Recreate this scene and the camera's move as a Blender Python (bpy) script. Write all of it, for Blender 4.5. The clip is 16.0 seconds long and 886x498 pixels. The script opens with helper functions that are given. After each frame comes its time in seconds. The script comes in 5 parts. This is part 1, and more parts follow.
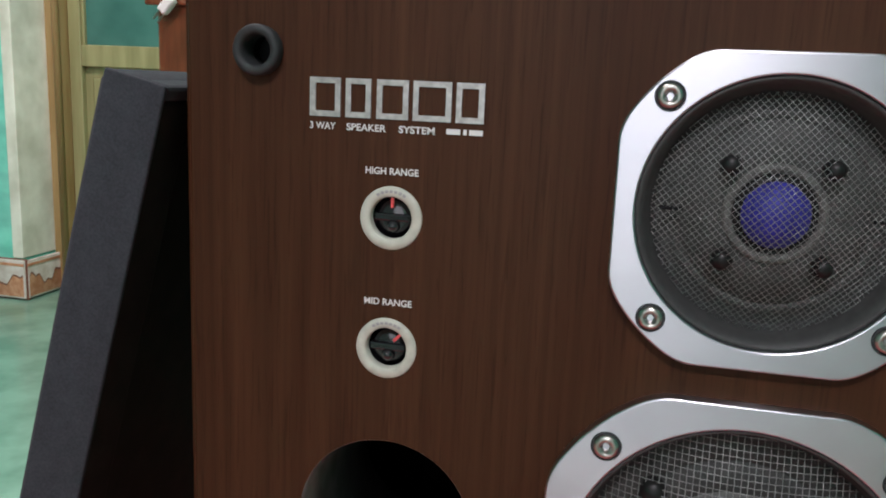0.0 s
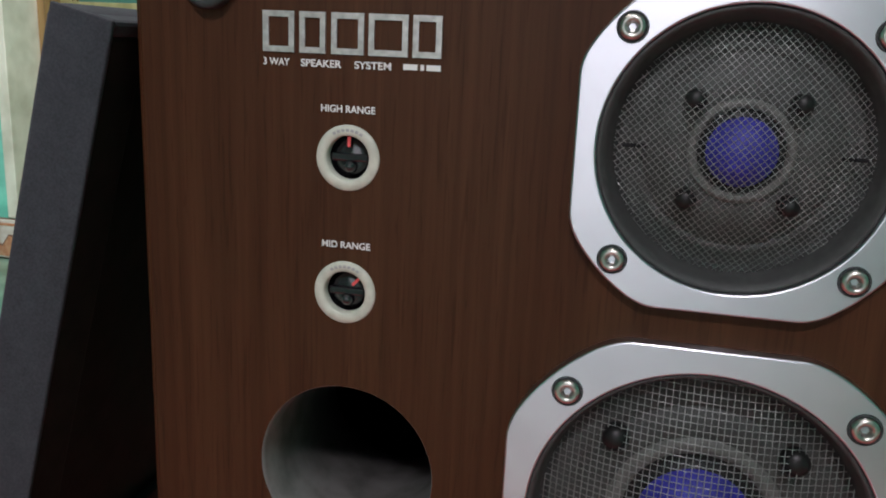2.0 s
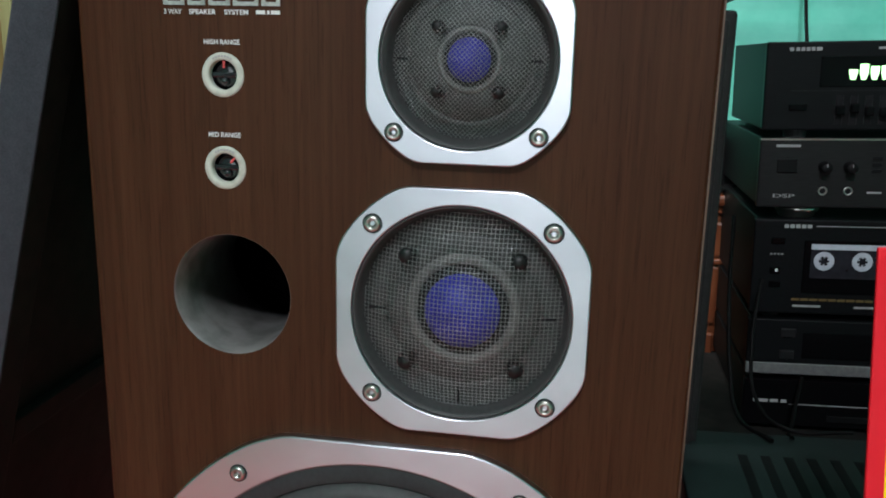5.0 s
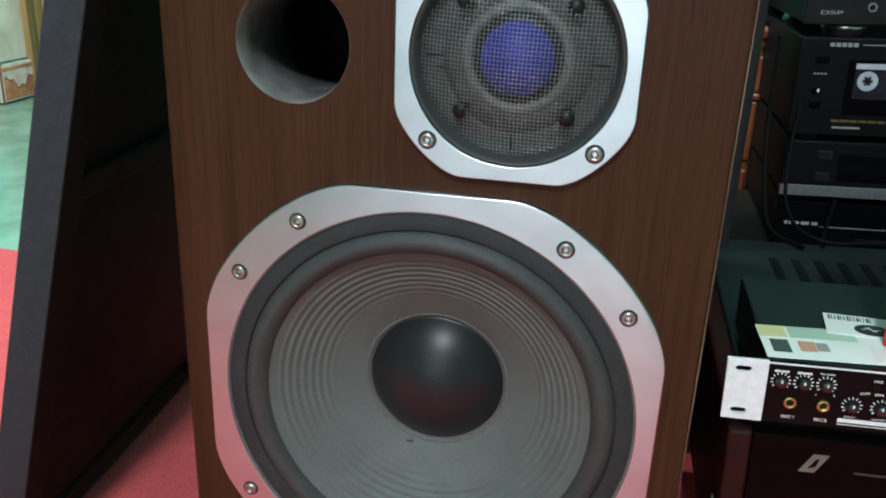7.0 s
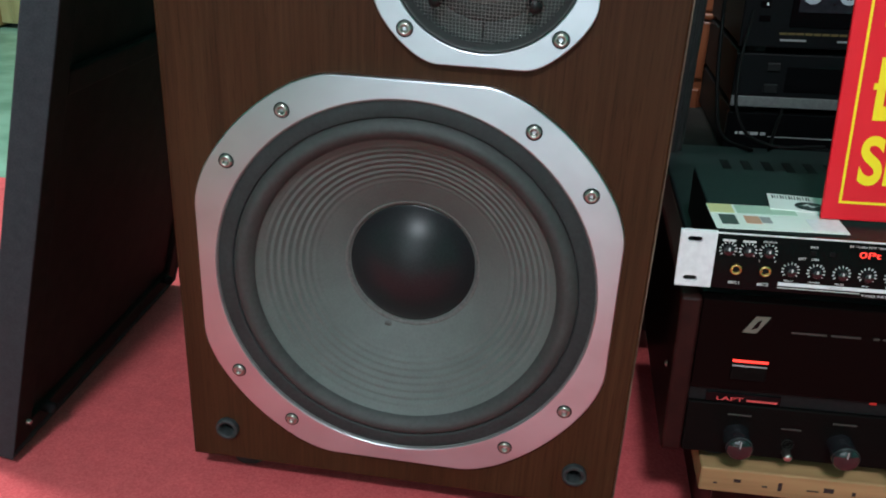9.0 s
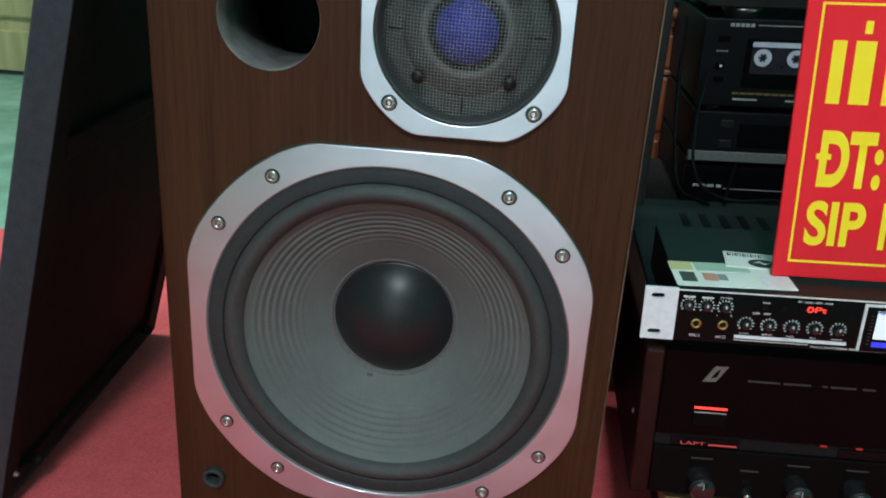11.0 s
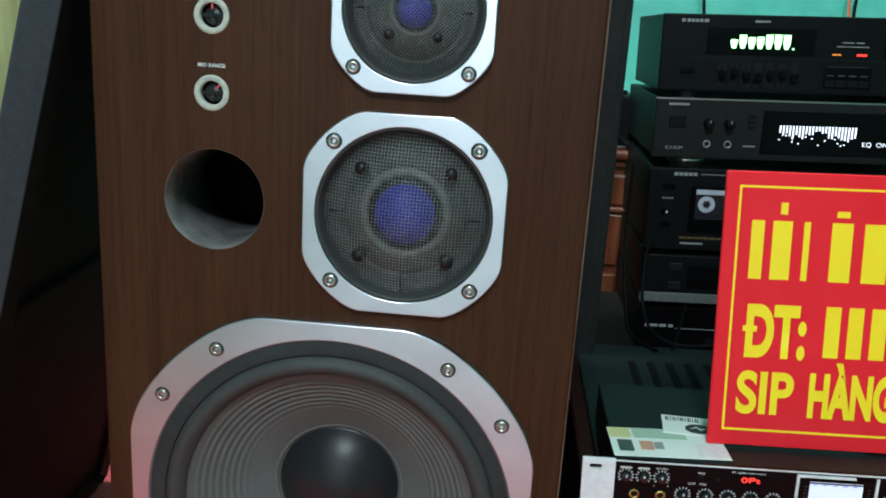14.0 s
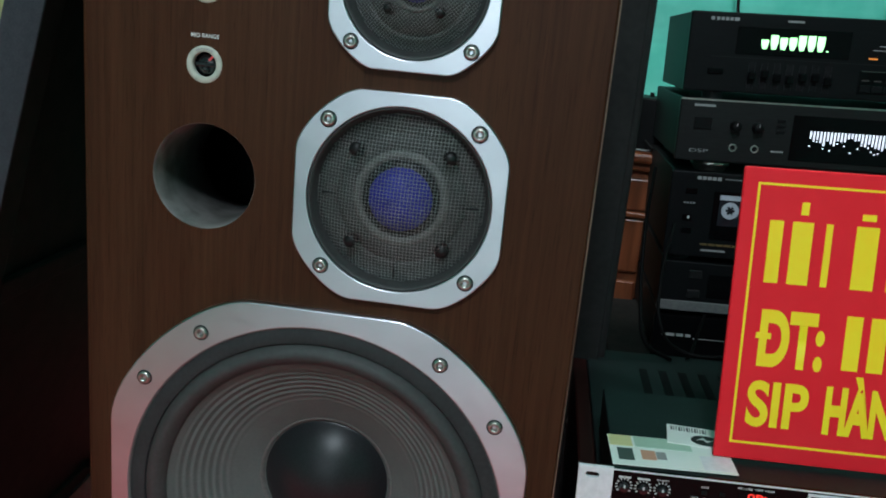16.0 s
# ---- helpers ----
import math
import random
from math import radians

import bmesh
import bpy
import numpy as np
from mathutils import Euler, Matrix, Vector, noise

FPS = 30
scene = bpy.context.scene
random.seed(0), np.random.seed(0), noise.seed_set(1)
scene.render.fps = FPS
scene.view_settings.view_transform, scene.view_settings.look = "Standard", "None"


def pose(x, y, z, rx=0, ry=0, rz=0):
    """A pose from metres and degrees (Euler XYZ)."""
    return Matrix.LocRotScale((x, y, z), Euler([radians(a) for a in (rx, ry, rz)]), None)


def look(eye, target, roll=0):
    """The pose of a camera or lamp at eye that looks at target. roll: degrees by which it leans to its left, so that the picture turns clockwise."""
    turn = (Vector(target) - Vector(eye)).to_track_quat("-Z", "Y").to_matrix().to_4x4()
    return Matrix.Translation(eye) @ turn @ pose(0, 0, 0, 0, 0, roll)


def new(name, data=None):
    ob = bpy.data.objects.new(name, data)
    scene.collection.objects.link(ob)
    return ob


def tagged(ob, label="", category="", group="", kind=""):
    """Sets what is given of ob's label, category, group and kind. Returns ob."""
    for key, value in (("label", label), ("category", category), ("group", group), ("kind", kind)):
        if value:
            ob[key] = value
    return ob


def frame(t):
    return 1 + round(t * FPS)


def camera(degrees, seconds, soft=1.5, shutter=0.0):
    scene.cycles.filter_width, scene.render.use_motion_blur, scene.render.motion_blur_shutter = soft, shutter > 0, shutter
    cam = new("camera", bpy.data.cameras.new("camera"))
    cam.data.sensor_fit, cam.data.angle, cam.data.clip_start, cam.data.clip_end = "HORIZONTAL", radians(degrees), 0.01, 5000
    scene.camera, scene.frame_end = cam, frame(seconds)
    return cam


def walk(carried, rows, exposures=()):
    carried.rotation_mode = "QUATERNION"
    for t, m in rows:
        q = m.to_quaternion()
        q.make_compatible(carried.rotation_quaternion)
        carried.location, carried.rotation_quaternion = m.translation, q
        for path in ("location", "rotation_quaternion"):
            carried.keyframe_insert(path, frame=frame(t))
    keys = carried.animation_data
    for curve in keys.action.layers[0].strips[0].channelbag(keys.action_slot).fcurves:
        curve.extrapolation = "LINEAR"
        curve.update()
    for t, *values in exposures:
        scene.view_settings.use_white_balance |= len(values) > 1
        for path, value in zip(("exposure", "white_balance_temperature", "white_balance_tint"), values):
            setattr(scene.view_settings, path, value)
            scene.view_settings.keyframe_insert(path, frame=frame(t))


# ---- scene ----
cam = camera(55.6, 16.0, soft=1.9)
PATH = [
    (0, (0.002, -0.335, 0.671), (-0.441, 1.577, 0.287), 2.4),
    (0.5, (0.001, -0.333, 0.672), (-0.464, 1.57, 0.267), 2.2),
    (1, (-0.003, -0.332, 0.664), (-0.427, 1.581, 0.266), 2.8),
    (1.5, (-0.001, -0.329, 0.665), (-0.436, 1.575, 0.232), 2.5),
    (2, (0.018, -0.323, 0.661), (-0.423, 1.57, 0.191), 2.4),
    (2.5, (0.026, -0.324, 0.655), (-0.411, 1.565, 0.165), 1.9),
    (3, (0.048, -0.335, 0.647), (-0.386, 1.555, 0.158), 1.0),
    (3.5, (0.072, -0.357, 0.64), (-0.31, 1.548, 0.168), 0.1),
    (3.7, (0.08, -0.372, 0.637), (-0.28, 1.541, 0.178), 0.1),
    (5.8, (0.136, -0.537, 0.618), (-0.203, 1.382, 0.167), 2.0),
    (6, (0.133, -0.539, 0.605), (-0.212, 1.369, 0.113), 2.2),
    (6.5, (0.122, -0.542, 0.575), (-0.238, 1.33, -0.03), 2.2),
    (7, (0.115, -0.54, 0.55), (-0.242, 1.295, -0.161), 2.3),
    (7.5, (0.114, -0.551, 0.538), (-0.221, 1.263, -0.236), 2.3),
    (8, (0.119, -0.564, 0.528), (-0.201, 1.235, -0.285), 2.2),
    (8.2, (0.121, -0.573, 0.523), (-0.192, 1.221, -0.303), 2.3),
    (10.3, (0.097, -0.622, 0.537), (-0.045, 1.2, -0.276), 3.4),
    (10.5, (0.101, -0.626, 0.544), (-0.047, 1.205, -0.248), 3.5),
    (11, (0.102, -0.634, 0.556), (-0.064, 1.215, -0.187), 3.6),
    (11.5, (0.108, -0.635, 0.574), (-0.052, 1.235, -0.115), 4.0),
    (12, (0.116, -0.633, 0.584), (-0.03, 1.253, -0.064), 4.2),
    (12.5, (0.124, -0.631, 0.586), (-0.012, 1.266, -0.032), 4.0),
    (13, (0.124, -0.63, 0.595), (-0.008, 1.276, 0.005), 3.9),
    (13.5, (0.124, -0.629, 0.607), (-0.011, 1.288, 0.054), 3.6),
    (14, (0.13, -0.631, 0.617), (-0.009, 1.298, 0.107), 3.6),
    (14.5, (0.144, -0.629, 0.637), (-0.013, 1.312, 0.178), 3.2),
    (15, (0.16, -0.633, 0.642), (-0.021, 1.313, 0.219), 2.7),
    (15.5, (0.179, -0.644, 0.629), (-0.011, 1.298, 0.191), 3.6),
    (16, (0.154, -0.6, 0.597), (-0.057, 1.326, 0.098), 5.4),
]
walk(cam, [(t, look(eye, target, roll)) for t, eye, target, roll in PATH],
     [(t, stops, *((7000, 30) if t < 4 else (6400, 13) if t < 9 else (6130, 8)))
      for t, stops in ((0, -0.42), (0.5, -0.42), (1.0, -0.57), (1.5, -0.55), (3.0, -0.54), (3.5, -0.08), (3.7, 0.0), (5.8, -0.4), (6.0, -0.35), (6.5, 0.4), (7.0, 0.03), (8.0, 0.05), (8.2, 0.0),
                       (10.3, -0.33), (11.5, -0.27), (12.5, -0.27), (14.0, -0.25), (14.5, -0.4), (15.0, -1.0), (15.5, -1.3), (16.0, -0.65))])

# ---- light: one ceiling lamp in front of the speaker, two added fills ----
world = bpy.data.worlds.new("world")
scene.world = world
world.use_nodes = True
world.node_tree.nodes["Background"].inputs[0].default_value = (0.75, 0.85, 1.0, 1)
world.node_tree.nodes["Background"].inputs[1].default_value = 0.05


def area(name, m, sx, sy, power, colour):
    d = bpy.data.lights.new(name, "AREA")
    d.shape, d.size, d.size_y, d.energy, d.color = "RECTANGLE", sx, sy, power, colour
    ob = new(name, d)
    ob.matrix_world = m
    return ob


area("ceiling_lamp_light", look((0.06, -2.1, 2.5), (0.05, 0.3, 0.3)), 0.34, 0.2, 68, (0.86, 0.95, 1.0))
# fill without a fixture, added to brighten the hall and north wall
area("hall_fill_light", look((-0.95, 0.4, 2.6), (-0.75, 1.4, 0.4)), 0.5, 0.5, 72, (0.95, 1.0, 0.98))
# frontal fill added for the driver plates; its window is made up
area("rear_fill_light", look((-0.25, -3.5, 1.15), (-0.25, 0.0, 0.8)), 1.5, 1.7, 11, (0.86, 0.95, 1.0))

# ---- materials ----
MATS = {}


def mat(name, c, rough=0.5, metal=0.0, c2=None, scale=40.0, stretch=(1, 1, 1), bump=0.0, detail=4.0, spread=(0.35, 0.65),
        big=0.0, vary=0.0, coat=0.0, rvar=0.0, emit=None, power=0.0, spec=None):
    """A surface with two scales of noise: fine grain c..c2, broad patches 'big', bump in metres."""
    if name in MATS:
        return MATS[name]
    m = bpy.data.materials.new(name)
    m.use_nodes = True
    nt = m.node_tree
    n, l = nt.nodes, nt.links
    b = n["Principled BSDF"]
    b.inputs["Roughness"].default_value, b.inputs["Metallic"].default_value = rough, metal
    b.inputs["Coat Weight"].default_value = coat
    if spec is not None:
        b.inputs["Specular IOR Level"].default_value = spec
    b.inputs["Base Color"].default_value = (*c, 1)
    if emit:
        b.inputs["Emission Color"].default_value, b.inputs["Emission Strength"].default_value = (*emit, 1), power
    tc = n.new("ShaderNodeTexCoord")
    mp = n.new("ShaderNodeMapping")
    mp.inputs["Scale"].default_value = stretch
    l.new(tc.outputs["Object"], mp.inputs[0])
    t = n.new("ShaderNodeTexNoise")
    t.inputs["Scale"].default_value, t.inputs["Detail"].default_value = scale, detail
    l.new(mp.outputs[0], t.inputs["Vector"])
    col = None
    if c2:
        r = n.new("ShaderNodeValToRGB")
        r.color_ramp.elements[0].position, r.color_ramp.elements[1].position = spread
        r.color_ramp.elements[0].color, r.color_ramp.elements[1].color = (*c, 1), (*c2, 1)
        l.new(t.outputs["Fac"], r.inputs[0])
        col = r.outputs[0]
    if big and col:
        t2 = n.new("ShaderNodeTexNoise")
        t2.inputs["Scale"].default_value, t2.inputs["Detail"].default_value = scale / 9, 3
        l.new(mp.outputs[0], t2.inputs["Vector"])
        mr = n.new("ShaderNodeMapRange")
        mr.inputs[1].default_value, mr.inputs[2].default_value = 0.3, 0.7
        mr.inputs[3].default_value, mr.inputs[4].default_value = 1 - big, 1 + big
        l.new(t2.outputs["Fac"], mr.inputs[0])
        mx = n.new("ShaderNodeMix")
        mx.data_type, mx.blend_type = "RGBA", "MULTIPLY"
        mx.inputs[0].default_value = 1
        l.new(col, mx.inputs[6])
        l.new(mr.outputs[0], mx.inputs[7])
        col = mx.outputs[2]
    if vary and col:
        oi = n.new("ShaderNodeObjectInfo")
        mr = n.new("ShaderNodeMapRange")
        mr.inputs[3].default_value, mr.inputs[4].default_value = 1 - vary, 1 + vary
        l.new(oi.outputs["Random"], mr.inputs[0])
        mx = n.new("ShaderNodeMix")
        mx.data_type, mx.blend_type = "RGBA", "MULTIPLY"
        mx.inputs[0].default_value = 1
        l.new(col, mx.inputs[6])
        l.new(mr.outputs[0], mx.inputs[7])
        col = mx.outputs[2]
    if col:
        l.new(col, b.inputs["Base Color"])
    if rvar:
        mr = n.new("ShaderNodeMapRange")
        mr.inputs[3].default_value, mr.inputs[4].default_value = max(rough - rvar, 0.02), rough + rvar
        l.new(t.outputs["Fac"], mr.inputs[0])
        l.new(mr.outputs[0], b.inputs["Roughness"])
    if bump:
        bp = n.new("ShaderNodeBump")
        bp.inputs["Strength"].default_value, bp.inputs["Distance"].default_value = 1, bump
        l.new(t.outputs["Fac"], bp.inputs["Height"])
        l.new(bp.outputs[0], b.inputs["Normal"])
    MATS[name] = m
    return m


VENEER = mat("walnut_veneer", (0.043, 0.0158, 0.0069), 0.48, c2=(0.067, 0.0268, 0.012), scale=150, stretch=(1.7, 1.7, 0.03), detail=11, spread=(0.3, 0.68), big=0.12, spec=0.15,
             bump=0.00004, rvar=0.07)
# short dark pores and slow reddish figure over the grain
nt = VENEER.node_tree
bsdf = nt.nodes["Principled BSDF"]
base = bsdf.inputs["Base Color"].links[0].from_socket
co = nt.nodes.new("ShaderNodeTexCoord")
for size, stretch, lo, hi, tint in ((620, (1, 1, 0.045), 0.34, 0.46, (0.72, 0.66, 0.64, 1)), (7, (2.4, 2.4, 0.32), 0.36, 0.64, (0.84, 0.74, 0.69, 1))):
    mp = nt.nodes.new("ShaderNodeMapping")
    mp.inputs["Scale"].default_value = stretch
    no = nt.nodes.new("ShaderNodeTexNoise")
    no.inputs["Scale"].default_value, no.inputs["Detail"].default_value, no.inputs["Distortion"].default_value = size, 5, 0.6
    ramp = nt.nodes.new("ShaderNodeValToRGB")
    ramp.color_ramp.elements[0].position, ramp.color_ramp.elements[1].position = lo, hi
    ramp.color_ramp.elements[0].color, ramp.color_ramp.elements[1].color = tint, (1, 1, 1, 1)
    mx = nt.nodes.new("ShaderNodeMix")
    mx.data_type, mx.blend_type = "RGBA", "MULTIPLY"
    mx.inputs[0].default_value = 1
    nt.links.new(co.outputs["Object"], mp.inputs[0])
    nt.links.new(mp.outputs[0], no.inputs["Vector"])
    nt.links.new(no.outputs["Fac"], ramp.inputs[0])
    nt.links.new(base, mx.inputs[6])
    nt.links.new(ramp.outputs[0], mx.inputs[7])
    base = mx.outputs[2]
nt.links.new(base, bsdf.inputs["Base Color"])
ALU = mat("brushed_aluminium", (0.55, 0.555, 0.6), 0.33, 1.0, c2=(0.61, 0.615, 0.66), scale=26, stretch=(0.7, 1, 1), rvar=0.035, big=0.05, detail=3, bump=0.00006)
nt = ALU.node_tree
grain = nt.nodes.new("ShaderNodeCombineXYZ")
grain.inputs[2].default_value = 1.0
nt.links.new(grain.outputs[0], nt.nodes["Principled BSDF"].inputs["Tangent"])
nt.nodes["Principled BSDF"].inputs["Anisotropic"].default_value = 0.7
STEEL = mat("screw_steel", (0.4, 0.385, 0.355), 0.3, 1.0, c2=(0.52, 0.5, 0.465), scale=600)
# black of pegs and seams; in bores and slots it paints the shade
BLACKSHADE = mat("black_and_hole_shade", (0.006, 0.006, 0.007), 0.8, spec=0.1, c2=(0.014, 0.014, 0.015), scale=200)
GASKET = mat("gasket_rubber", (0.022, 0.0255, 0.026), 0.6, c2=(0.03, 0.034, 0.035), scale=300, big=0.15, spec=0.3)
SURROUND = mat("coated_cloth_surround", (0.041, 0.042, 0.041), 0.6, c2=(0.05, 0.051, 0.05), scale=260, bump=0.00002, big=0.12, spec=0.35)
CONE = mat("paper_cone", (0.101, 0.112, 0.106), 0.6, c2=(0.114, 0.126, 0.119), scale=500, bump=0.000012, big=0.06, spec=0.35)
CAP = mat("dust_cap", (0.01, 0.0108, 0.012), 0.38, spec=0.32, c2=(0.017, 0.018, 0.0205), scale=500, bump=0.00001, rvar=0.05)
WIRE = mat("mesh_wire", (0.22, 0.225, 0.216), 0.36, 0.75, c2=(0.35, 0.355, 0.342), scale=120)
BLUE = mat("blue_dome", (0.014, 0.014, 0.2), 0.6, c2=(0.025, 0.025, 0.3), scale=900, bump=0.0001, big=0.2)
MIDCONE = mat("mid_diaphragm", (0.03, 0.0315, 0.0295), 0.65, c2=(0.044, 0.0455, 0.043), scale=400, big=0.2)
MIDRING = mat("mid_ring", (0.085, 0.085, 0.08), 0.6, c2=(0.12, 0.12, 0.112), scale=300)
RIM = mat("driver_rim", (0.03, 0.0305, 0.03), 0.55, c2=(0.043, 0.0435, 0.0425), scale=350, rvar=0.05, spec=0.35)
TUBE = mat("port_tube", (0.12, 0.118, 0.11), 0.6, c2=(0.24, 0.235, 0.225), scale=60, big=0.25, bump=0.0001)
CREAM = mat("cream_ring", (0.42, 0.43, 0.36), 0.45, c2=(0.52, 0.53, 0.45), scale=200)
KNOB = mat("black_knob", (0.008, 0.008, 0.0095), 0.14, c2=(0.013, 0.013, 0.015), scale=300, coat=0.5)
DULLEDGE = mat("dull_silver_edge", (0.12, 0.12, 0.12), 0.45, 0.2, c2=(0.16, 0.16, 0.158), scale=200)
KNOBEDGE = mat("grey_knob_edge", (0.02, 0.021, 0.023), 0.4, spec=0.3)
AMPBLACK = mat("amplifier_black", (0.0032, 0.0026, 0.0024), 0.5, spec=0.05, c2=(0.0046, 0.0038, 0.0036), scale=400)
AMPSTRIP = mat("amplifier_strip", (0.008, 0.009, 0.0095), 0.5, spec=0.1, c2=(0.012, 0.013, 0.0135), scale=300)
AMPGLOSS = mat("amplifier_acrylic", (0.0028, 0.0018, 0.0017), 0.14, spec=0.06)
DECKBLACK = mat("deck_black", (0.0042, 0.0046, 0.0052), 0.45, spec=0.1, c2=(0.0062, 0.0067, 0.0074), scale=400)
EQFACE = mat("equaliser_front", (0.0035, 0.004, 0.0046), 0.4, spec=0.12, c2=(0.005, 0.0056, 0.0063), scale=400, stretch=(0.1, 1, 1), big=0.1)
BOLTBLACK = mat("bolt_black", (0.008, 0.008, 0.008), 0.42, spec=0.25)
EMBLEM = mat("dull_silver", (0.15, 0.15, 0.12), 0.45, 0.2)
DIMPRINT = mat("dim_print", (0.04, 0.038, 0.035), 0.5)
REDMARK = mat("red_mark", (0.7, 0.08, 0.08), 0.5)
PRINT = mat("silver_print", (0.33, 0.33, 0.31), 0.38, 0.55, c2=(0.55, 0.55, 0.52), scale=320, spread=(0.3, 0.7))
WHITEPRINT = mat("white_print", (0.68, 0.68, 0.66), 0.5)
GREYPRINT = mat("grey_print", (0.3, 0.3, 0.3), 0.5)
FOAM = mat("grille_cloth", (0.03, 0.0315, 0.037), 0.92, c2=(0.04, 0.042, 0.049), scale=900, bump=0.00012, big=0.12, spec=0.2)
GRILLEBACK = mat("grille_board", (0.006, 0.0055, 0.005), 0.8, c2=(0.012, 0.0105, 0.009), spec=0.2, scale=60, big=0.3, bump=0.0002)
CARPET = mat("red_carpet", (0.55, 0.082, 0.09), 0.95, c2=(0.64, 0.115, 0.122), scale=420, bump=0.0006, big=0.07, spec=0.1)
GREENFLOOR = mat("green_floor", (0.12, 0.24, 0.18), 0.22, c2=(0.2, 0.36, 0.28), scale=9, big=0.2, rvar=0.06)
MINT = mat("mint_wall", (0.11, 0.58, 0.45), 0.7, c2=(0.18, 0.7, 0.56), scale=14, detail=8, big=0.12, bump=0.0006)
nt = MINT.node_tree
bsdf = nt.nodes["Principled BSDF"]
base = bsdf.inputs["Base Color"].links[0].from_socket
co, mp, no = nt.nodes.new("ShaderNodeTexCoord"), nt.nodes.new("ShaderNodeMapping"), nt.nodes.new("ShaderNodeTexNoise")
mp.inputs["Scale"].default_value = (0.5, 0.5, 5)
no.inputs["Scale"].default_value, no.inputs["Detail"].default_value = 3.2, 6
ramp = nt.nodes.new("ShaderNodeValToRGB")
ramp.color_ramp.elements[0].position, ramp.color_ramp.elements[1].position = 0.38, 0.58
ramp.color_ramp.elements[0].color, ramp.color_ramp.elements[1].color = (0.86, 0.8, 0.82, 1), (1, 1, 1, 1)
mx = nt.nodes.new("ShaderNodeMix")
mx.data_type, mx.blend_type = "RGBA", "MULTIPLY"
mx.inputs[0].default_value = 1
nt.links.new(co.outputs["Object"], mp.inputs[0])
nt.links.new(mp.outputs[0], no.inputs["Vector"])
nt.links.new(no.outputs["Fac"], ramp.inputs[0])
nt.links.new(base, mx.inputs[6])
nt.links.new(ramp.outputs[0], mx.inputs[7])
nt.links.new(mx.outputs[2], bsdf.inputs["Base Color"])
PLASTER = mat("bare_plaster", (0.56, 0.56, 0.46), 0.85, c2=(0.74, 0.74, 0.64), scale=12, detail=8, big=0.3, bump=0.001)
CEILING = mat("white_ceiling", (0.72, 0.74, 0.73), 0.8, c2=(0.8, 0.82, 0.81), scale=6)
TILEA = mat("skirting_tile", (0.55, 0.46, 0.4), 0.25, c2=(0.7, 0.64, 0.6), scale=30, big=0.2, vary=0.08)
TILEB = mat("skirting_tile_brown", (0.42, 0.17, 0.09), 0.25, c2=(0.55, 0.28, 0.17), scale=50, big=0.25)
TILELINE = mat("skirting_line", (0.2, 0.08, 0.05), 0.4)
OLIVE = mat("olive_door_paint", (0.2, 0.19, 0.085), 0.45, c2=(0.29, 0.27, 0.13), scale=30, stretch=(1, 1, 0.1), big=0.15)
OCHRE = mat("ochre_frame_paint", (0.24, 0.15, 0.055), 0.45, c2=(0.34, 0.23, 0.1), scale=26, stretch=(1, 1, 0.1), big=0.2)
DOORGREEN = mat("green_door_panel", (0.03, 0.13, 0.11), 0.35, c2=(0.05, 0.18, 0.15), scale=9, big=0.2)
REDWOOD = mat("red_wood", (0.11, 0.03, 0.012), 0.28, c2=(0.21, 0.066, 0.027), scale=60, stretch=(1, 1, 0.1), big=0.3, coat=0.35)
ROSE = mat("rosewood_side", (0.012, 0.0032, 0.0028), 0.4, c2=(0.022, 0.006, 0.005), scale=70, stretch=(1, 0.06, 1), big=0.25, coat=0.0, spec=0.2)
BLACKMETAL = mat("black_metal", (0.004, 0.0043, 0.0046), 0.5, 0.0, spec=0.12, c2=(0.006, 0.0064, 0.0068), scale=500, big=0.12, rvar=0.05)
BLACKGLOSS = mat("black_acrylic", (0.003, 0.003, 0.0034), 0.14, spec=0.13)
DARKGREEN = mat("dark_case", (0.007, 0.012, 0.012), 0.5, spec=0.3, c2=(0.012, 0.019, 0.0185), scale=400, big=0.15)
GREYMETAL = mat("graphite_panel", (0.009, 0.0092, 0.0096), 0.42, 0.05, spec=0.22, c2=(0.013, 0.0133, 0.0137), scale=500, stretch=(0.1, 1, 1))
CHARCOAL = mat("charcoal_cabinet", (0.012, 0.0118, 0.0116), 0.7, spec=0.2, c2=(0.017, 0.0165, 0.016), scale=120, big=0.2)
EARWHITE = mat("silver_ear", (0.72, 0.73, 0.75), 0.42, 0.0, c2=(0.8, 0.81, 0.83), scale=200)
BRASS = mat("brass_jack", (0.6, 0.42, 0.16), 0.25, 1.0)
PALEWOOD = mat("raw_plank", (0.22, 0.12, 0.05), 0.7, c2=(0.4, 0.235, 0.105), scale=40, stretch=(0.08, 1, 1.5), big=0.3, bump=0.0004)
SIGNRED = mat("sign_red", (0.8, 0.015, 0.027), 0.4, c2=(0.84, 0.021, 0.033), scale=30, spec=0.25)
SIGNYELLOW = mat("sign_yellow", (1.0, 0.72, 0.01), 0.4, c2=(1.0, 0.77, 0.016), scale=60)
CARDMAT = mat("printed_card", (0.8, 0.85, 0.78), 0.35, c2=(0.86, 0.88, 0.84), scale=25, big=0.12, coat=0.3)
CARDYEL = mat("card_yellow", (0.66, 0.62, 0.3), 0.35)
CARDGREEN = mat("card_green", (0.42, 0.56, 0.44), 0.35)
CARDORANGE = mat("card_orange", (0.6, 0.3, 0.2), 0.4)
CARDDARK = mat("card_dark", (0.06, 0.08, 0.07), 0.4)
INK = mat("black_ink", (0.015, 0.015, 0.015), 0.5)
LEDRED = mat("led_red", (0.3, 0.01, 0.01), 0.4, emit=(1.0, 0.045, 0.03), power=2.8)
